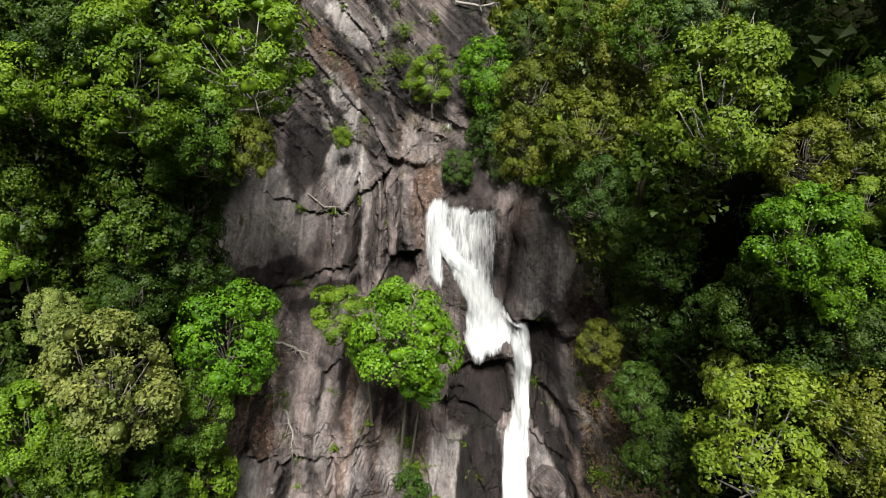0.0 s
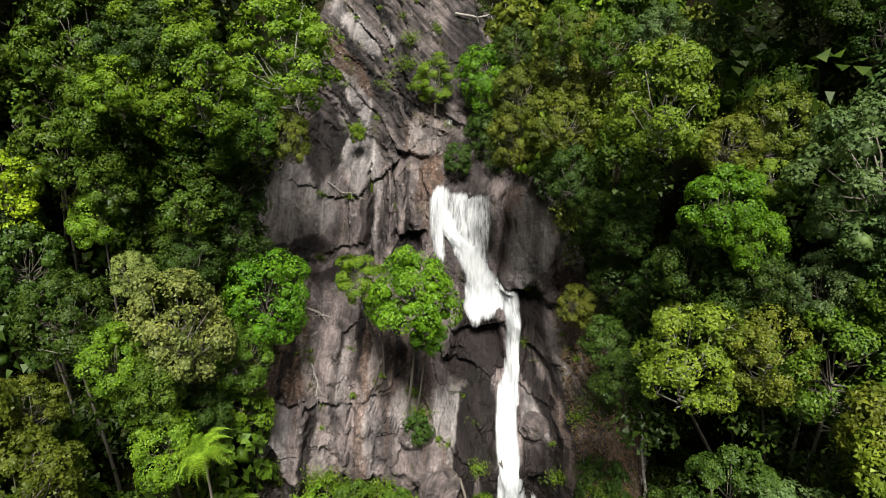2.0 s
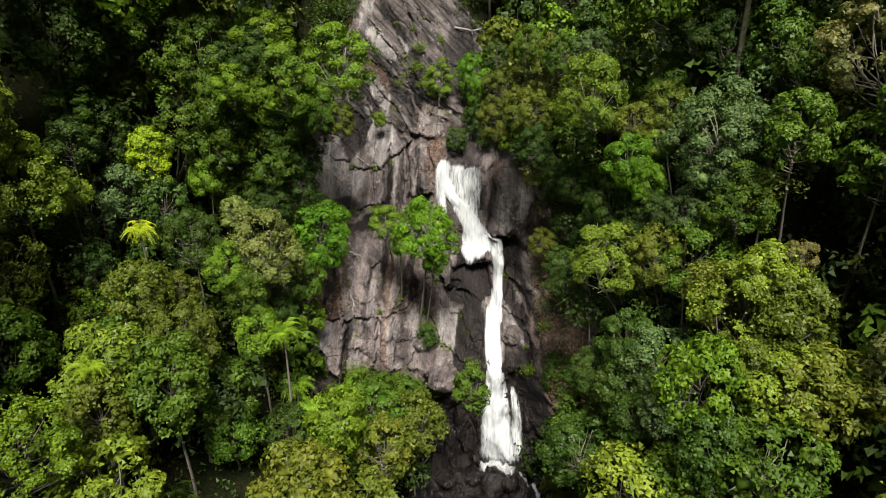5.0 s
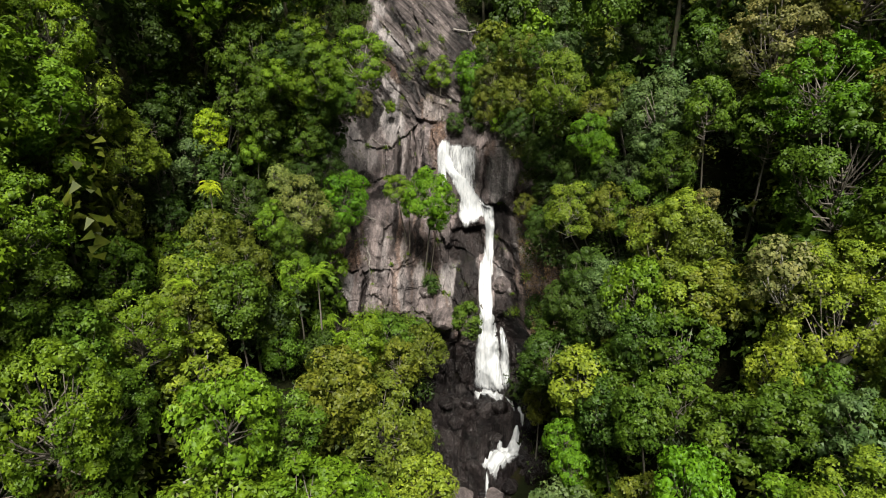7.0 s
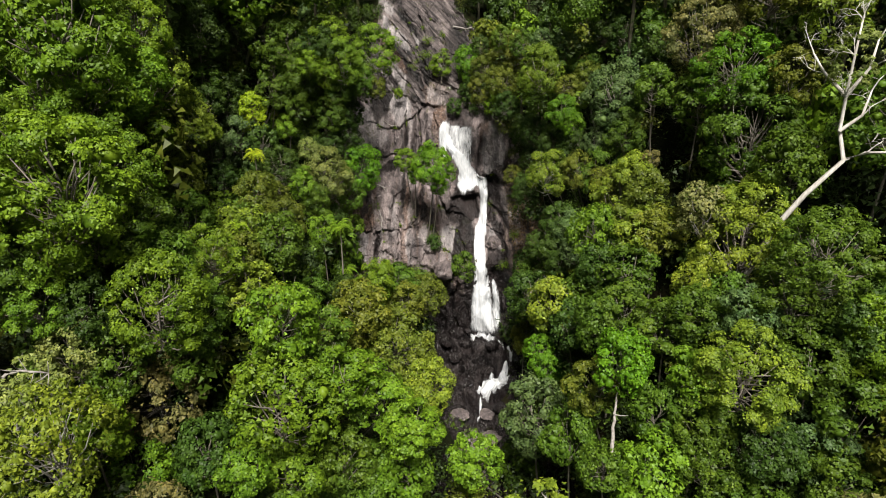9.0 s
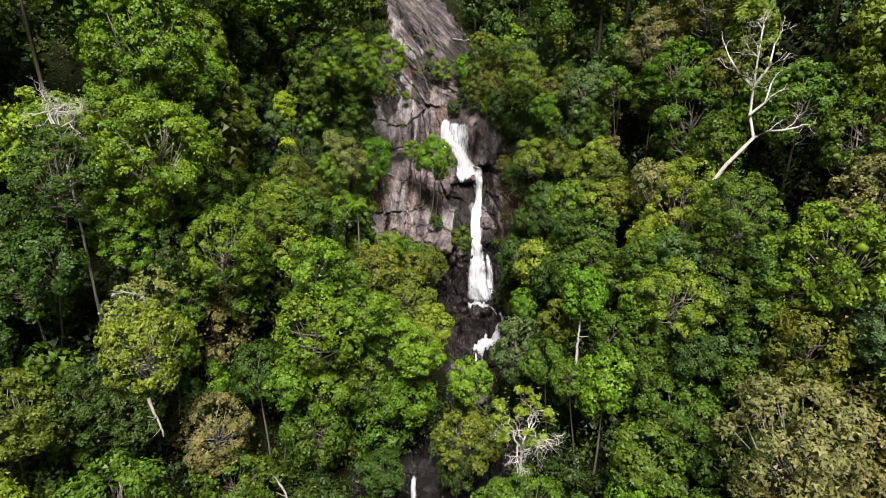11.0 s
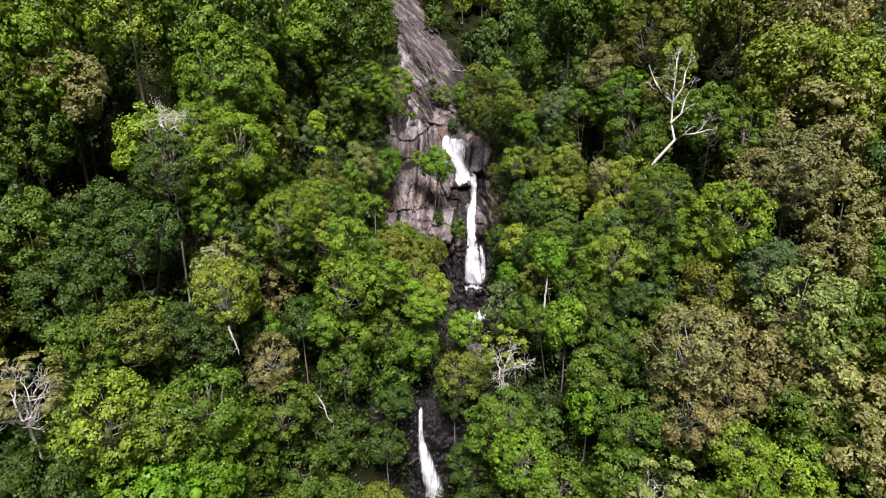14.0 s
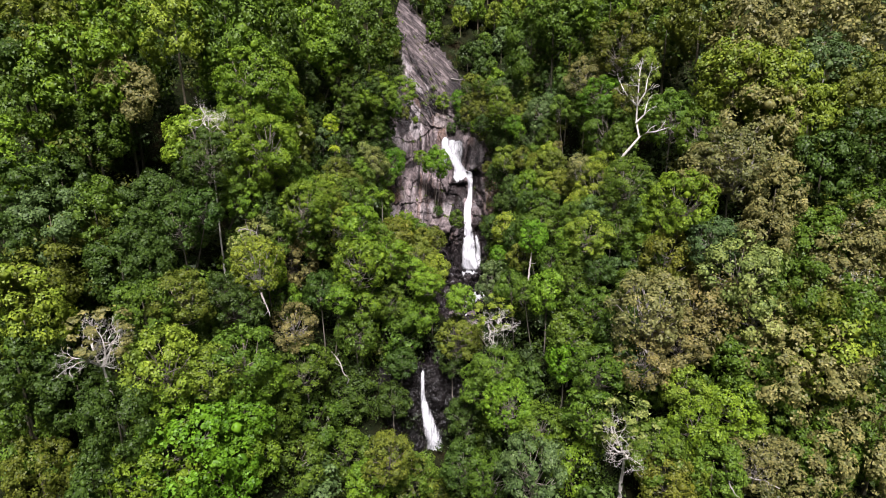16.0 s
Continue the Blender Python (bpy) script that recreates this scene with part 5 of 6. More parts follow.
FERNS = [fern_mesh(5, 15, 0.55), fern_mesh(6, 18, 0.75)]


def fern(x, y, z, r, rgb, label, category):
    foot = (x, y, min(ground(x, y) - 0.2, z - 1.5))
    root = new("tree_fern" if category == "tree fern" else "palm")
    root.location = foot
    back = Matrix.Translation(foot).inverted()
    for name, data, mm in (("frond_crown", FERNS[len(CROWNS) % 2], pose(x, y, z, 12, -6, 40 * len(CROWNS)) @ Matrix.Diagonal((r, r, r, 1))),
                           ("trunk", TRUNK, between(foot, (x, y, z), 0.12))):
        ob = new(name, data)
        ob.parent, ob.matrix_basis = root, back @ mm
        if name == "frond_crown":
            ob.color = (*rgb, 1)
    tagged(root, label, category)
    CROWNS.append((x, y, z, r))


fern(-13.4, 19.4, 58.3, 1.8, (0.15, 0.25, 0.02), "bright green tree fern with arching fronds below the cliff", "tree fern")
fern(-13.7, 22.4, 51.2, 1.7, (0.15, 0.25, 0.02), "bright green tree fern with arching fronds below the cliff", "tree fern")
fern(-12.5, 21.7, 49.2, 1.6, (0.15, 0.25, 0.02), "bright green tree fern with arching fronds below the cliff", "tree fern")
fern(-22.2, 17.3, 68.0, 1.3, (0.30, 0.36, 0.02), "yellow-leaved palm among dark trees", "palm")
fern(-21.5, 7.3, 62.9, 1.3, (0.19, 0.28, 0.02), "pale green palm with spreading fronds on the slope", "palm")
fern(-2.8, 3.1, 44.1, 2.2, (0.10, 0.16, 0.025), "palm with drooping green fronds beside the stream", "palm")
fern(-22.4, 8.2, 61.9, 1.4, (0.13, 0.20, 0.02), "bright green tree fern with arching fronds on the slope", "tree fern")


def grow(verts, faces, rng, at, way, length, radius, depth):
    path, radii, p, d = [at], [radius], at, way
    for i in range(4):
        d = (d + Vector(rng.normal(size=3)) * 0.22).normalized()
        p = p + d * length / 4
        path.append(p)
        radii.append(radius * (1 - 0.13 * (i + 1)))
    tube(verts, faces, path, radii, 6 if depth > 2 else 4 if depth else 3)
    if depth:
        for k in range(3 if depth > 1 else 4):
            a = path[-1] if k < 2 else path[rng.integers(2, 4)]
            side = Vector(rng.normal(size=3)).normalized()
            nd = (d * 0.75 + side * 0.85 + Vector((0, 0, 0.05))).normalized()
            grow(verts, faces, rng, a, nd, length * rng.uniform(0.6, 0.8), radius * 0.52, depth - 1)


def bare_tree(x, y, z, r, seed, label, foot=None, lean=(0, 0), leaves="", thick=0.05):
    """A bleached tree with bare twisting branches, and a thin crown where leaves names its kind."""
    rng = np.random.default_rng(seed)
    foot = foot or (x - lean[0], y - lean[1], ground(x - lean[0], y - lean[1]) - 0.3)
    root = new("bare_tree")
    root.location = foot
    back = Matrix.Translation(foot).inverted()
    low = Vector((x, y, z - 0.75 * r))
    v, f = [], []
    for k in range(5):
        a = k * 1.26 + rng.uniform(-0.4, 0.4)
        grow(v, f, rng, low, Vector((math.cos(a), math.sin(a), 1.0)).normalized(), 0.5 * r, thick * r * 0.48, 4)
    parts = [("branchwork", mesh_from("branchwork", v, f, PALE, True), Matrix()), ("trunk", PALE_TRUNK, between(foot, low, thick * r * 0.85))]
    if leaves:
        parts.append(("crown", WISPY, pose(x, y + 0.15 * r, z, 0, 0, seed * 50) @ Matrix.Diagonal((r * 0.95, r * 0.95, r * 0.75, 1))))
    for name, data, mm in parts:
        ob = new(name, data)
        ob.parent, ob.matrix_basis = root, back @ mm
        if name == "crown":
            ob.color = (*KINDS[leaves][0], 1)
    tagged(root, label, "tree", "bleached trees")
    CROWNS.append((x, y, z, r))


def leaning_tree(stem, limbs, middle, r, leaves, label):
    """A bleached tree along a crooked stem, with its own limbs, fine twigs and a thin crown."""
    rng = np.random.default_rng(len(stem) * 7 + len(limbs))
    foot = Vector(stem[0]) - Vector((1.2, -0.8, 5.0))
    root = new("bare_tree")
    root.location = foot
    back = Matrix.Translation(foot).inverted()
    sv, sf = [], []
    line = [foot] + [Vector(p) for p in stem]
    tube(sv, sf, line, [0.27 - 0.21 * i / (len(line) - 1) for i in range(len(line))], 8)
    v, f = [], []
    for limb in limbs:
        pts = [Vector(p) for p in limb]
        tube(v, f, pts, [0.16 - 0.10 * i / (len(pts) - 1) for i in range(len(pts))], 6)
        for a, b in zip(pts, pts[1:]):
            grow(v, f, rng, b, (b - a + Vector(rng.normal(size=3)) * 0.8).normalized(), 1.3, 0.06, 2)
    for b in line[-3:]:
        for _ in range(3):
            grow(v, f, rng, b, Vector((rng.normal(), rng.normal() * 0.6, 0.9)).normalized(), 1.2, 0.055, 2)
    crown = pose(*middle, 0, 0, 30) @ Matrix.Diagonal((r * 0.8, r * 0.8, r * 0.9, 1))
    for name, data, mm in (("trunk", mesh_from("trunk", sv, sf, PALE, True), Matrix()), ("branchwork", mesh_from("branchwork", v, f, PALE, True), Matrix()), ("crown", WISPY, crown)):
        ob = new(name, data)
        ob.parent, ob.matrix_basis = root, back @ mm
        if name == "crown":
            ob.color = (*KINDS[leaves][0], 1)
    tagged(root, label, "tree", "bleached trees")
    CROWNS.append((*middle, r))


WISPY = crown_meshes(301, 24, 1700, 0.7, 0.080, 0.72, 0.8, (0.12, 0.2), show=0.3, open_core=True)[0]
PALE_TRUNK = TRUNK.copy()
PALE_TRUNK.materials.clear()
PALE_TRUNK.materials.append(PALE)
bare_tree(23.3, -32.9, 38.4, 5.2, 1, "bare white tree with tangled branches above green trees", leaves="pale", thick=0.062)
bare_tree(62.0, 2.0, 87.4, 5.0, 2, "leafless grey tree with twisting branches on the slope")
bare_tree(52.6, -26.0, 57.6, 4.8, 3, "leafless grey tree with twisting branches on the slope", leaves="tan")
bare_tree(54.4, -20.5, 64.6, 4.2, 8, "slender bleached tree with a few last leaves", leaves="olive")
outer(-40.8, -36.4, 41.2, 4.0, "dark")
bare_tree(-43.2, -33.6, 51.4, 5.2, 4, "white-trunked tree with a thin tan crown", lean=(-3.0, 0), leaves="tan", thick=0.062)
leaning_tree([(27.1, -2.9, 66.4), (28.5, -3.7, 69.6), (30.6, -4.1, 72.5), (30.1, -3.5, 74.7), (30.0, -3.4, 77.3), (30.1, -3.1, 80.2), (30.1, -3.0, 82.7)], [[(30.6, -4.1, 72.5), (31.4, -5.1, 73.3), (32.4, -5.8, 73.5), (33.5, -6.6, 74.0)], [(30.0, -3.4, 77.3), (28.6, -2.3, 78.9), (27.8, -1.7, 80.3)], [(30.0, -3.4, 77.3), (31.0, -3.8, 79.4), (31.1, -3.8, 81.4)], [(29.9, -3.8, 74.7), (31.0, -4.3, 76.0), (31.3, -4.2, 77.8)]], (30.1, -3.2, 80.0), 3.0, "pale", "leaning white-trunked tree with a sparse pale crown")
tree(-35.6, -11.4, 70.0, 3.9, "dark")
bare_tree(-36.0, -9.5, 77.0, 3.8, 6, "dead white forked branches above a green crown")
tree(7.4, -18.6, 38.6, 3.6, "mid")
bare_tree(7.1, -15.6, 46.6, 4.3, 7, "white-trunked tree with a light open crown", leaves="lime", thick=0.06)


# along the stream and round the lower fall
tree(-9.2, -12.0, 29.5, 2.8, "dark")
tree(-7.6, -10.5, 35.6, 2.4, "dark")
tree(2.8, -12.5, 27.0, 2.8, "dark")
tree(0.8, -9.5, 35.2, 2.4, "dark")
tree(3.2, -14.5, 20.0, 3.0, "dark")
tree(-8.8, -16.0, 20.0, 2.8, "dark")
tree(-3.8, -19.0, 11.0, 2.8, "bright")
tree(0.8, -18.5, 12.5, 2.5, "mid")
tree(10.2, 13.5, 50.6, 2.6, "mid")
tree(11.1, 6.8, 46.3, 1.8, "vivid")
tree(10.6, 20.0, 47.0, 2.4, "dark")
tree(11.0, 25.0, 50.5, 2.2, "dark")
tree(9.8, 16.5, 44.0, 1.9, "olive")
tree(-6.0, 13.0, 43.5, 2.2, "mid")


tree(1.9, 18.9, 53.1, 1.9, "mid", (1.0, cliff_y(1.0, 49.5) + 0.4, 49.5))


tree(-36.6, -13.6, 63.0, 3.3, "dark")


# ---- the forest between ----
def bare_place(x, y, z):
    """Where rock and water stay open."""
    return -19 < x < 14 and 26 < y < 75 or -12.5 < x < -3 and 13 < y < 27 and z > 46 or -3.0 < x < 8.6 and 5 < y < 27 or -5.6 < x < -0.4 and -15 < y < -4


def fill_forest():
    rng = random.Random(77)
    kinds = ["mid"] * 5 + ["dark"] * 5 + ["olive"] * 3 + ["teal"] * 2 + ["bright"] * 2 + ["lime"]
    # beside and above the bare rock
    spots = []
    made = tries = 0
    while made < 62 and tries < 8000:
        tries += 1
        x, z, r = rng.uniform(-24, 19), rng.uniform(67, 104), rng.uniform(1.8, 3.0)
        if off_rock(x, z + 2.5) < 0.6 * r:
            continue
        foot = (x, cliff_y(x, z) + 2.0, z)
        p = (x, foot[1] - 3.0, z + rng.uniform(2.0, 3.5))
        if any((p[0] - a) ** 2 + (p[1] - b) ** 2 + (p[2] - c) ** 2 < (0.55 * (r + d)) ** 2 for a, b, c, d in CROWNS):
            continue
        spots.append((*p, r, PLAIN, rng.choice(kinds)))
        CROWNS.append((*p, r))
        made += 1
    beside = len(spots)
    for x, y, z, r, kind in OUTER:
        spots.append((x, y, z, r * 1.15, BROAD, kind))
    vs, fs, hs, n = [], [], [], 0
    tries = 0
    while len(spots) < beside + len(OUTER) + 150 and tries < 40000:
        tries += 1
        x, y = rng.uniform(-70, 70), rng.uniform(-48, 60)
        r = rng.uniform(2.4, 3.8) + 0.014 * abs(x)
        z = ground_plain(x, y) + rng.uniform(2.0, 5.0)
        if bare_place(x, y, z) or any((x - a) ** 2 + (y - b) ** 2 + (z - c) ** 2 < (0.58 * (r + d)) ** 2 for a, b, c, d in CROWNS):
            continue
        spots.append((x, y, z, r, PLAIN, rng.choice(kinds)))
        CROWNS.append((x, y, z, r))
    # the slope below the end of the path
    for gx in range(-72, 73, 8):
        for gy in range(-132, -46, 8):
            x, y = gx + rng.uniform(-2.5, 2.5), gy + rng.uniform(-2.5, 2.5)
            spots.append((x, y, ground_plain(x, y) + rng.uniform(3.0, 7.0), rng.uniform(4.2, 5.8), SPARSE, rng.choice(kinds)))
    # the ridge above
    for gx in range(-131, 132, 9):
        for gy in range(88, 126, 9):
            x, y = gx + rng.uniform(-3, 3), gy + rng.uniform(-3, 3)
            spots.append((x, y, ground_plain(x, y) + rng.uniform(2.5, 6.0), rng.uniform(4.6, 6.2), SPARSE, rng.choice(kinds)))
    for made, (x, y, z, r, shapes, kind) in enumerate(spots):
        leaves = shapes[made % len(shapes)][0]
        v = np.zeros(len(leaves.vertices) * 3, np.float32)
        leaves.vertices.foreach_get("co", v)
        f = np.zeros(len(leaves.loops), np.int32)
        leaves.loops.foreach_get("vertex_index", f)
        a = rng.uniform(0, 6.28)
        turn = np.array([[math.cos(a), -math.sin(a), 0], [math.sin(a), math.cos(a), 0], [0, 0, rng.uniform(1.1, 1.35)]])
        vs.append(v.reshape(-1, 3) @ turn.T * r * 1.08 + np.array([x, y, z]))
        fs.append(f.reshape(-1, 3) + n)
        n += len(vs[-1])
        k = rng.uniform(0.85, 1.15)
        hs.append(np.tile(np.array(KINDS[kind][0]) * k, (len(vs[-1]), 1)))
        tv, tf = [], []
        tube(tv, tf, [Vector((x + 0.4, y + 0.3, min(ground(x, y) - 0.3, z - 1.5 * r))), Vector((x + 0.1, y, z - r)), Vector((x, y, z + 0.3 * r))], [0.3, 0.22, 0.05], 4)
        quads = [q for q in tf if len(q) == 4]
        vs.append(np.array(tv))
        fs.append(np.array([t for a, b, c, d in quads for t in ((a, b, c), (a, c, d))]) + n)
        hs.append(np.tile((0.09, 0.08, 0.06), (len(tv), 1)))
        n += len(tv)
    ob = new("filling_woods", fast_mesh("filling_woods", np.concatenate(vs), np.concatenate(fs), CANOPY_LEAF, np.concatenate(hs)))
    tagged(ob, "closed mixed green canopy of lesser rainforest trees", "forest", kind="stuff")


fill_forest()


def clump(seed, leaves, size):
    """A low mass of foliage of radius 1: sprays over a dense heart."""
    rng = np.random.default_rng(seed)
    cs = rng.normal(size=(7, 3)) * np.array([0.42, 0.42, 0.32])
    d = rng.normal(size=(leaves, 3))
    d /= np.linalg.norm(d, axis=1, keepdims=True)
    d[:, 2] = np.where(d[:, 2] < -0.3, -d[:, 2], d[:, 2])
    k = rng.integers(0, 7, leaves)
    pos = cs[k] + d * rng.uniform(0.36, 0.52, (leaves, 1))
    nrm = d * 0.8 + np.array([0, 0, 0.3]) + rng.normal(size=pos.shape) * 0.26
    nrm /= np.linalg.norm(nrm, axis=1, keepdims=True)
    v, f = leaf_sheets(rng, pos, nrm, size, 0.6)
    d2 = rng.normal(size=(40, 3))
    d2 /= np.linalg.norm(d2, axis=1, keepdims=True)
    v2, f2 = leaf_sheets(rng, cs[rng.integers(0, 7, 40)] + d2 * 0.26, d2, size * 1.5, 0.9)
    return np.concatenate([v, v2]), np.concatenate([f, f2 + len(v)])


def understorey():
    """Saplings and shrubs that close the canopy from below, their leaf colour darkened as shade."""
    rng = np.random.default_rng(21)
    shapes = [clump(200 + i, 230, 0.145) for i in range(6)]
    fine = [clump(220 + i, 330, 0.125) for i in range(4)]
    spots = []
    for gx in np.arange(-84, 85, 7.0):
        for gy in np.arange(-60, 112, 7.0):
            x, y = gx + rng.uniform(-2, 2), gy + rng.uniform(-2, 2)
            steep = abs(ground_plain(x, y + 2) - ground_plain(x, y - 2)) / 4 + 0.6 * abs(ground_plain(x + 2, y) - ground_plain(x - 2, y)) / 4
            for k in range(1 + (steep > 0.9) + (steep > 1.6)):
                px, py = x + k * rng.uniform(-2.4, 2.4), y + k * rng.uniform(-2.4, 2.4)
                spots.append((px, py, ground_plain(px, py) + rng.uniform(0.8, 3.0), rng.uniform(2.4, 3.5)))
    for _ in range(130):
        x, y = rng.uniform(-38, 16), rng.uniform(-38, 2)
        spots.append((x, y, ground_plain(x, y) + rng.uniform(0.5, 4.0), rng.uniform(1.8, 2.8)))
    wide = len(spots)
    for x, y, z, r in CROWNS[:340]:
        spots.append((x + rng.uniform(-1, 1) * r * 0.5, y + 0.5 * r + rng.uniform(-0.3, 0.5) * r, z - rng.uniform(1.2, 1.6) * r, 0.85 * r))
    spots = [s for k, s in enumerate(spots) if not bare_place(*s[:3]) or k >= wide and s[1] > 20 and off_rock(s[0], s[2]) > (0.8 if s[0] > 0 else -0.5)]
    for _ in range(330):
        x, z = rng.uniform(-26, 22), rng.uniform(50, 107)
        if off_rock(x, z) > 1.3:
            spots.append((x, cliff_y(x, z) + 0.6, z, rng.uniform(1.5, 2.4)))
    for _ in range(600):
        x, z = rng.uniform(-22, 18), rng.uniform(44, 86)
        if (2.4 if x > 0 and z < 60 else 0.4) < off_rock(x, z) < 5.0:
            spots.append((x, cliff_y(x, z) + 0.2, z, rng.uniform(1.0, 1.6)))
    far = []
    for gx in np.arange(-150, 151, 9.0):
        for gy in np.arange(-145, 155, 9.0):
            if abs(gx) > 84 or gy > 108 or gy < -138:
                x, y = gx + rng.uniform(-3, 3), gy + rng.uniform(-3, 3)
                far.append((x, y, ground_plain(x, y) + rng.uniform(1.5, 5.5), rng.uniform(4.8, 6.6)))
    canopy(rng, spots, shapes, fine, "understorey", SHADED_LEAF, "green saplings and shrubs under the canopy, darkened in colour for its shade", "undergrowth")
    canopy(rng, far, shapes, fine, "far_woods", CANOPY_LEAF, "mixed green rainforest canopy covering the slopes around", "forest")


def canopy(rng, spots, shapes, fine, name, material, label, category):
    vs, fs, hs, n = [], [], [], 0
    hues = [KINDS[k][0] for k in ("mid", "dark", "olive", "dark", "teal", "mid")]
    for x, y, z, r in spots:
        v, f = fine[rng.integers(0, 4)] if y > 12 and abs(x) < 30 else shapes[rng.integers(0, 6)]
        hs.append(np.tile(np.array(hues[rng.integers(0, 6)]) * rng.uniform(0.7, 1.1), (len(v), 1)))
        a = rng.uniform(0, 6.28)
        m = np.array([[math.cos(a), -math.sin(a), 0], [math.sin(a), math.cos(a), 0], [0, 0, 1]])
        vs.append(v @ m.T * r + np.array([x, y, z]))
        fs.append(f + n)
        n += len(v)
    tagged(new(name, fast_mesh(name, np.concatenate(vs), np.concatenate(fs), material, np.concatenate(hs))), label, category, kind="stuff")


understorey()


def undergrowth():
    rng = np.random.default_rng(8)
    pos = []
    while len(pos) < 80000:
        x, y = rng.uniform(-85, 85), rng.uniform(-50, 85)
        z = ground_plain(x, y) + 0.3 + 1.8 * rng.random() ** 1.5
        if not bare_place(x, y, z):
            pos.append((x, y, z))
    pos = np.array(pos)
    nrm = rng.normal(size=pos.shape) * 0.5 + np.array([0, -0.5, 0.8])
    nrm /= np.linalg.norm(nrm, axis=1, keepdims=True)
    v, f = leaf_sheets(rng, pos, nrm, 0.36, 0.55)
    ob = new("fern_undergrowth", fast_mesh("fern_undergrowth", v, f, LEAF))
    ob.color = (0.036, 0.066, 0.010, 1)
    tagged(ob, "dark green ferns and seedlings on the forest floor", "undergrowth", kind="stuff")


undergrowth()


# ---- small growth, litter and fallen wood on the cliff ----
def cliff_surface(x, z):
    return cliff_y(x, z) + float(joint_relief(np.array([[x]]), np.array([[z]]))[0, 0])


def cliff_tufts():
    """Grass, ferns and moss that root in the joints."""
    rng = np.random.default_rng(31)
    pos = []
    for pts, deep, _, _ in JOINTS:
        for (x0, z0), (x1, z1) in zip(pts, pts[1:]):
            for _ in range(int(math.hypot(x1 - x0, z1 - z0) * 0.55) + 1):
                u = rng.uniform()
                cx, cz, r = x0 + (x1 - x0) * u, z0 + (z1 - z0) * u, rng.uniform(0.12, 0.42)
                if rng.uniform() < 0.45:
                    continue
                cy = cliff_surface(cx, cz) - 0.25
                pos.append(np.array([cx, cy, cz]) + rng.normal(size=(60, 3)) * r * np.array([0.8, 0.35, 0.6]))
    for cx, cz, r in ((-10.6, 48.0, 1.3), (-9.6, 47.2, 1.4), (-8.0, 47.6, 1.5), (-3.2, 47.6, 1.3), (-5.2, 47.0, 1.4), (-9.0, 50.2, 1.2), (-7.4, 49.4, 1.4), (-6.0, 48.8, 1.2), (-4.6, 49.2, 1.0), (-2.0, 52.9, 0.8), (2.4, 50.2, 0.7), (-1.0, 48.4, 1.0), (9.6, 54.0, 0.8), (10.4, 51.4, 1.0), (8.0, 50.2, 0.8), (-3.4, 76.6, 0.9), (-3.0, 78.6, 0.8), (-7.6, 71.4, 0.7)):
        pos.append(np.array([cx, cliff_surface(cx, cz) - 0.5, cz]) + rng.normal(size=(int(420 * r), 3)) * r * np.array([0.55, 0.35, 0.4]))
    pos = np.concatenate(pos)
    nrm = rng.normal(size=pos.shape) * 0.6 + np.array([0, -0.5, 0.6])
    nrm /= np.linalg.norm(nrm, axis=1, keepdims=True)
    v, f = leaf_sheets(rng, pos, nrm, 0.19, 0.42)
    ob = new("cliff_plants", fast_mesh("cliff_plants", v, f, LEAF))
    ob.color = (0.095, 0.150, 0.012, 1)
    tagged(ob, "yellow-green grass and ferns rooted in the rock joints", "plants", kind="stuff")
    # brown litter on the broken slope beside the chute
    pos = []
    for _ in range(6500):
        z = rng.uniform(45, 60.5)
        x = rng.uniform(8.2 + 0.12 * (60 - z), 13.5)
        pos.append((x, cliff_surface(x, z) - rng.uniform(0.05, 0.3), z))
    pos = np.array(pos)
    nrm = rng.normal(size=pos.shape) * 0.5 + np.array([0, -0.7, 0.6])
    nrm /= np.linalg.norm(nrm, axis=1, keepdims=True)
    v, f = leaf_sheets(rng, pos, nrm, 0.21, 0.5)
    ob = new("leaf_litter", fast_mesh("leaf_litter", v, f, LEAF))
    ob.color = (0.15, 0.098, 0.062, 1)
    tagged(ob, "brown fallen leaves and twigs on the broken slope", "litter", kind="stuff")


cliff_tufts()


def log(name, points, thick, label, category, seed, twigs=4):
    """A bleached stem along points, with stubs of branches."""
    rng = np.random.default_rng(seed)
    points = [Vector(p) for p in points]
    v, f = [], []
    path = []
    for a, b in zip(points, points[1:]):
        path += [a.lerp(b, k / 4) + Vector(rng.normal(size=3)) * 0.05 for k in range(4)]
    path.append(points[-1])
    tube(v, f, path, [thick * (1 - 0.6 * i / len(path)) for i in range(len(path))], 7)
    for _ in range(twigs):
        a = path[rng.integers(2, len(path))]
        d = Vector(rng.normal(size=3)).normalized()
        d.y = -abs(d.y)
        tube(v, f, [a, a + d * 0.5, a + d * 1.1 + Vector((0, 0, 0.15))], [thick * 0.4, thick * 0.28, thick * 0.1], 5)
    tagged(new(name, mesh_from(name, v, f, GREYWOOD, True)), label, category)


def on_face(x, z, out=0.25):
    return (x, cliff_surface(x, z) - out, z)


log("fallen_log", [on_face(1.0, 80.6, 0.5), on_face(3.0, 80.3, 0.9), on_face(5.4, 80.7, 0.5)], 0.13, "bleached fallen log lying across the upper rock", "log", 1, 7)
log("fallen_branch", [on_face(-9.8, 67.7), on_face(-8.6, 66.9), on_face(-7.4, 66.9), on_face(-6.3, 66.0)], 0.06, "pale dead branch lying along a rock ledge", "branch", 2, 9)
log("dead_pole", [on_face(13.0, 48.5, 0.2), (13.1, cliff_y(13.0, 52) - 1.0, 52.5), (13.3, cliff_y(13.0, 55) - 0.8, 56.2)], 0.13, "thin dead grey trunk standing on the broken slope", "trunk", 3, 2)
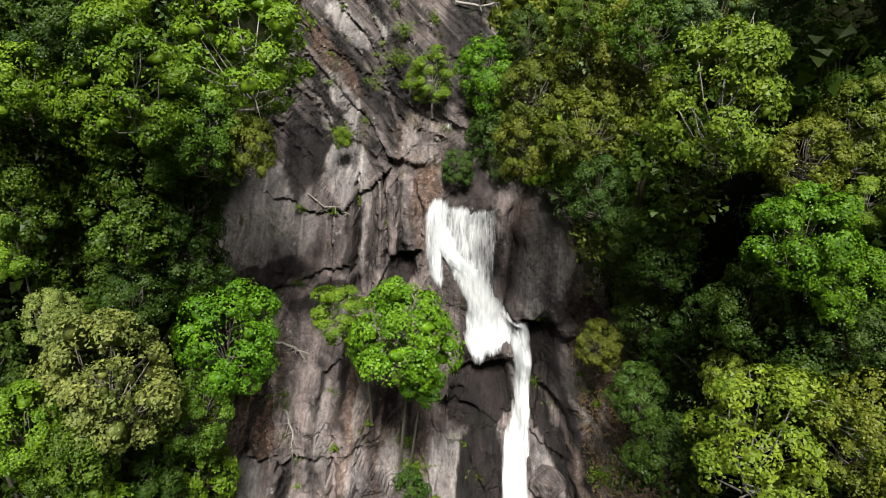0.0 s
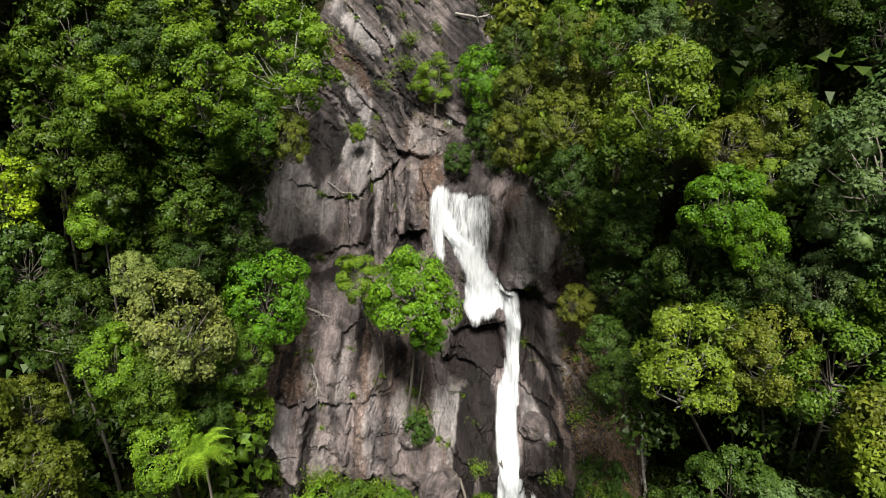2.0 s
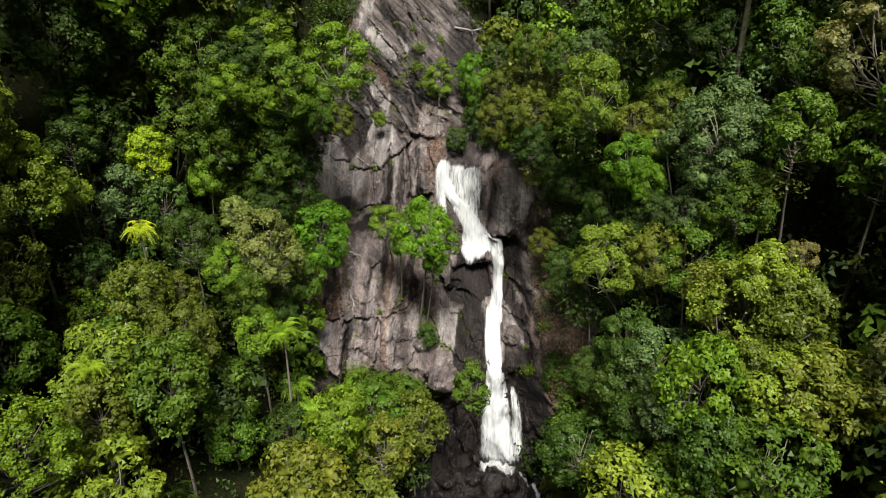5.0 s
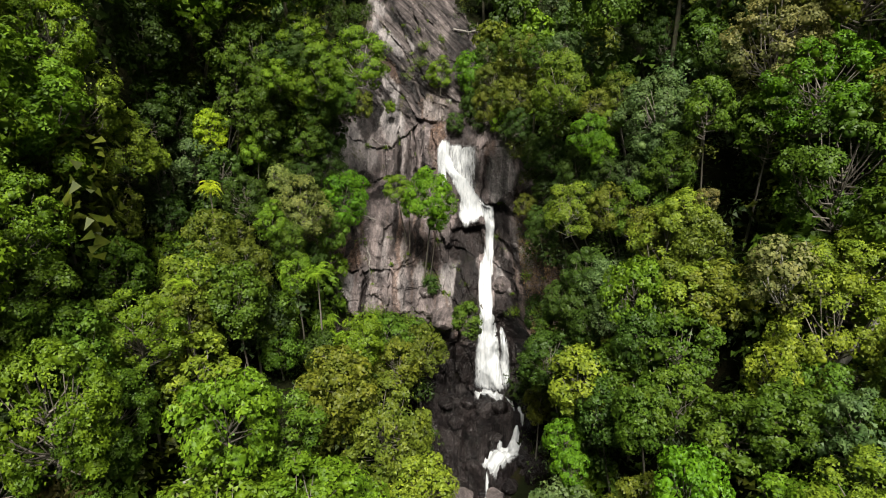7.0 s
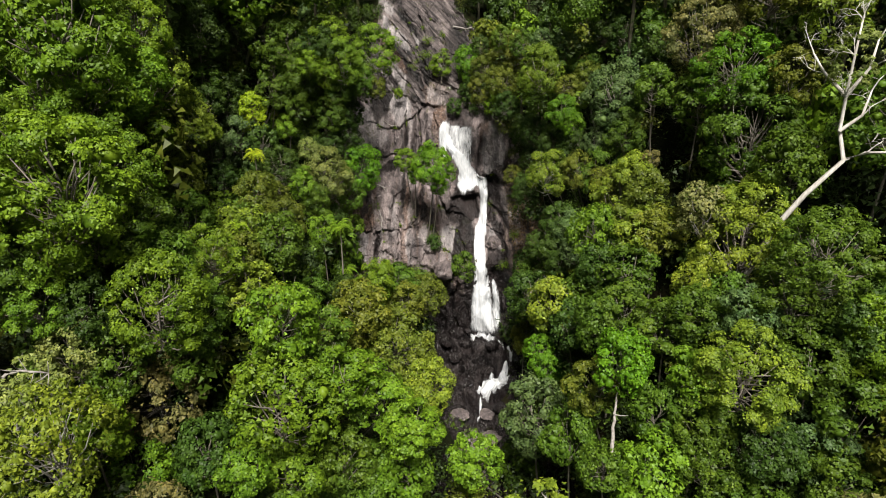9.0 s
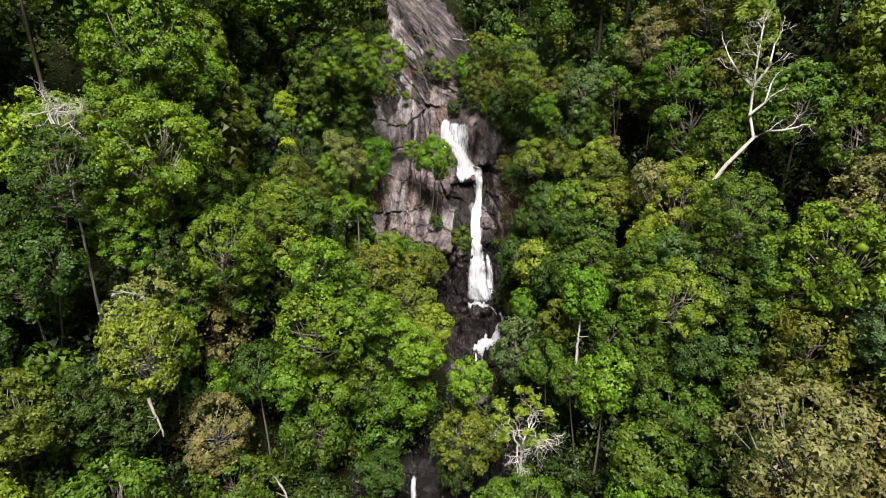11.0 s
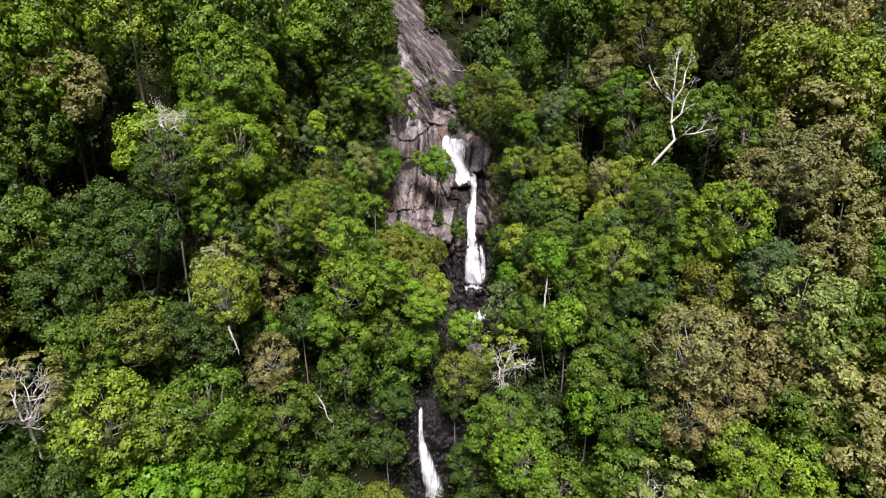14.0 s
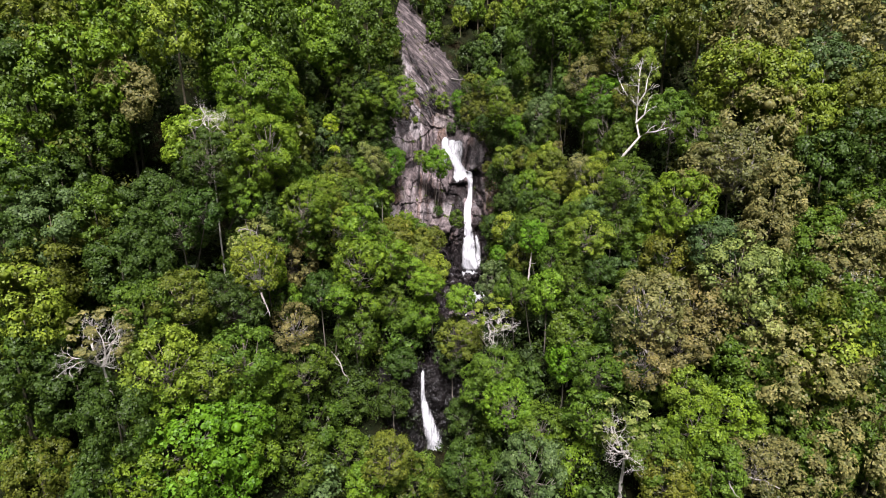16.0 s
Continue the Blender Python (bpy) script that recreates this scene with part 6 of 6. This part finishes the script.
log("dead_branch", [on_face(-11.6, 59.9), on_face(-10.2, 59.7), on_face(-8.6, 59.2)], 0.12, "bleached dead branch caught on the rock", "branch", 4, 5)
log("dead_branch", [on_face(-9.8, 57.0), on_face(-9.2, 55.6), on_face(-9.4, 54.6)], 0.08, "bleached dead branch caught on the rock", "branch", 5, 6)
log("dead_branch", [(-4.6, 22.0, bed_z(-4.6, 22.0) + 0.4), (-3.4, 22.6, bed_z(-3.4, 22.6) + 0.9), (-2.0, 23.0, bed_z(-2.0, 23.0) + 1.5)], 0.14, "bleached dead branch leaning on the boulders", "branch", 6, 5)

# dead wood among the crowns
log("dead_tree", [(-27.4, -18.9, 51.6), (-26.7, -19.5, 50.0), (-26.0, -20.2, 48.4)], 0.16, "pale dead trunk with a brown broken top among green crowns", "tree", 345, 3)
log("dead_branch", [(-18.1, -16.2, 40.7), (-16.7, -17.0, 39.0), (-16.3, -17.8, 37.8), (-15.3, -18.2, 37.0)], 0.14, "white dead branch hanging in a green crown", "branch", 525, 6)
log("dead_branch", [(-17.8, -5.1, 54.2), (-16.9, -4.2, 54.9), (-15.9, -3.6, 55.3)], 0.1, "white dead branch hanging in a green crown", "branch", 440, 6)
log("dead_branch", [(-31.2, -14.9, 59.9), (-30.4, -14.2, 60.0), (-29.0, -13.5, 59.3)], 0.12, "white dead branch hanging in a green crown", "branch", 2, 7)
log("dead_tree", [(12.6, -12.3, 51.1), (13.0, -10.9, 53.0), (13.3, -9.8, 54.6)], 0.17, "slender white trunk below a vivid green crown", "tree", 1082, 3)
log("dead_branch", [(-28.7, -12.6, 57.2), (-27.6, -12.7, 56.0)], 0.1, "white dead branch hanging in a green crown", "branch", 120, 4)
log("dead_tree", [(14.7, 2.8, 54.9), (14.4, 3.5, 56.1), (14.9, 4.1, 57.4)], 0.12, "slender white trunk below a vivid green crown", "tree", 1055, 2)
log("dead_branch", [(24.3, -23.8, 53.2), (25.4, -23.7, 54.3), (26.5, -23.9, 55.0)], 0.13, "white dead branch hanging in a green crown", "branch", 1240, 5)
log("dead_branch", [(25.6, -27.8, 47.6), (26.5, -28.9, 46.8), (27.1, -30.2, 45.7)], 0.13, "white dead branch hanging in a green crown", "branch", 1280, 7)
log("dead_branch", [(34.5, -36.5, 35.5), (34.8, -37.8, 34.1), (35.2, -39.0, 32.9)], 0.14, "white dead branch hanging in a green crown", "branch", 1280, 7)
log("dead_branch", [(37.6, -36.6, 33.5), (39.3, -37.5, 33.8), (40.8, -38.7, 33.5)], 0.12, "white dead branch hanging in a green crown", "branch", 1320, 9)
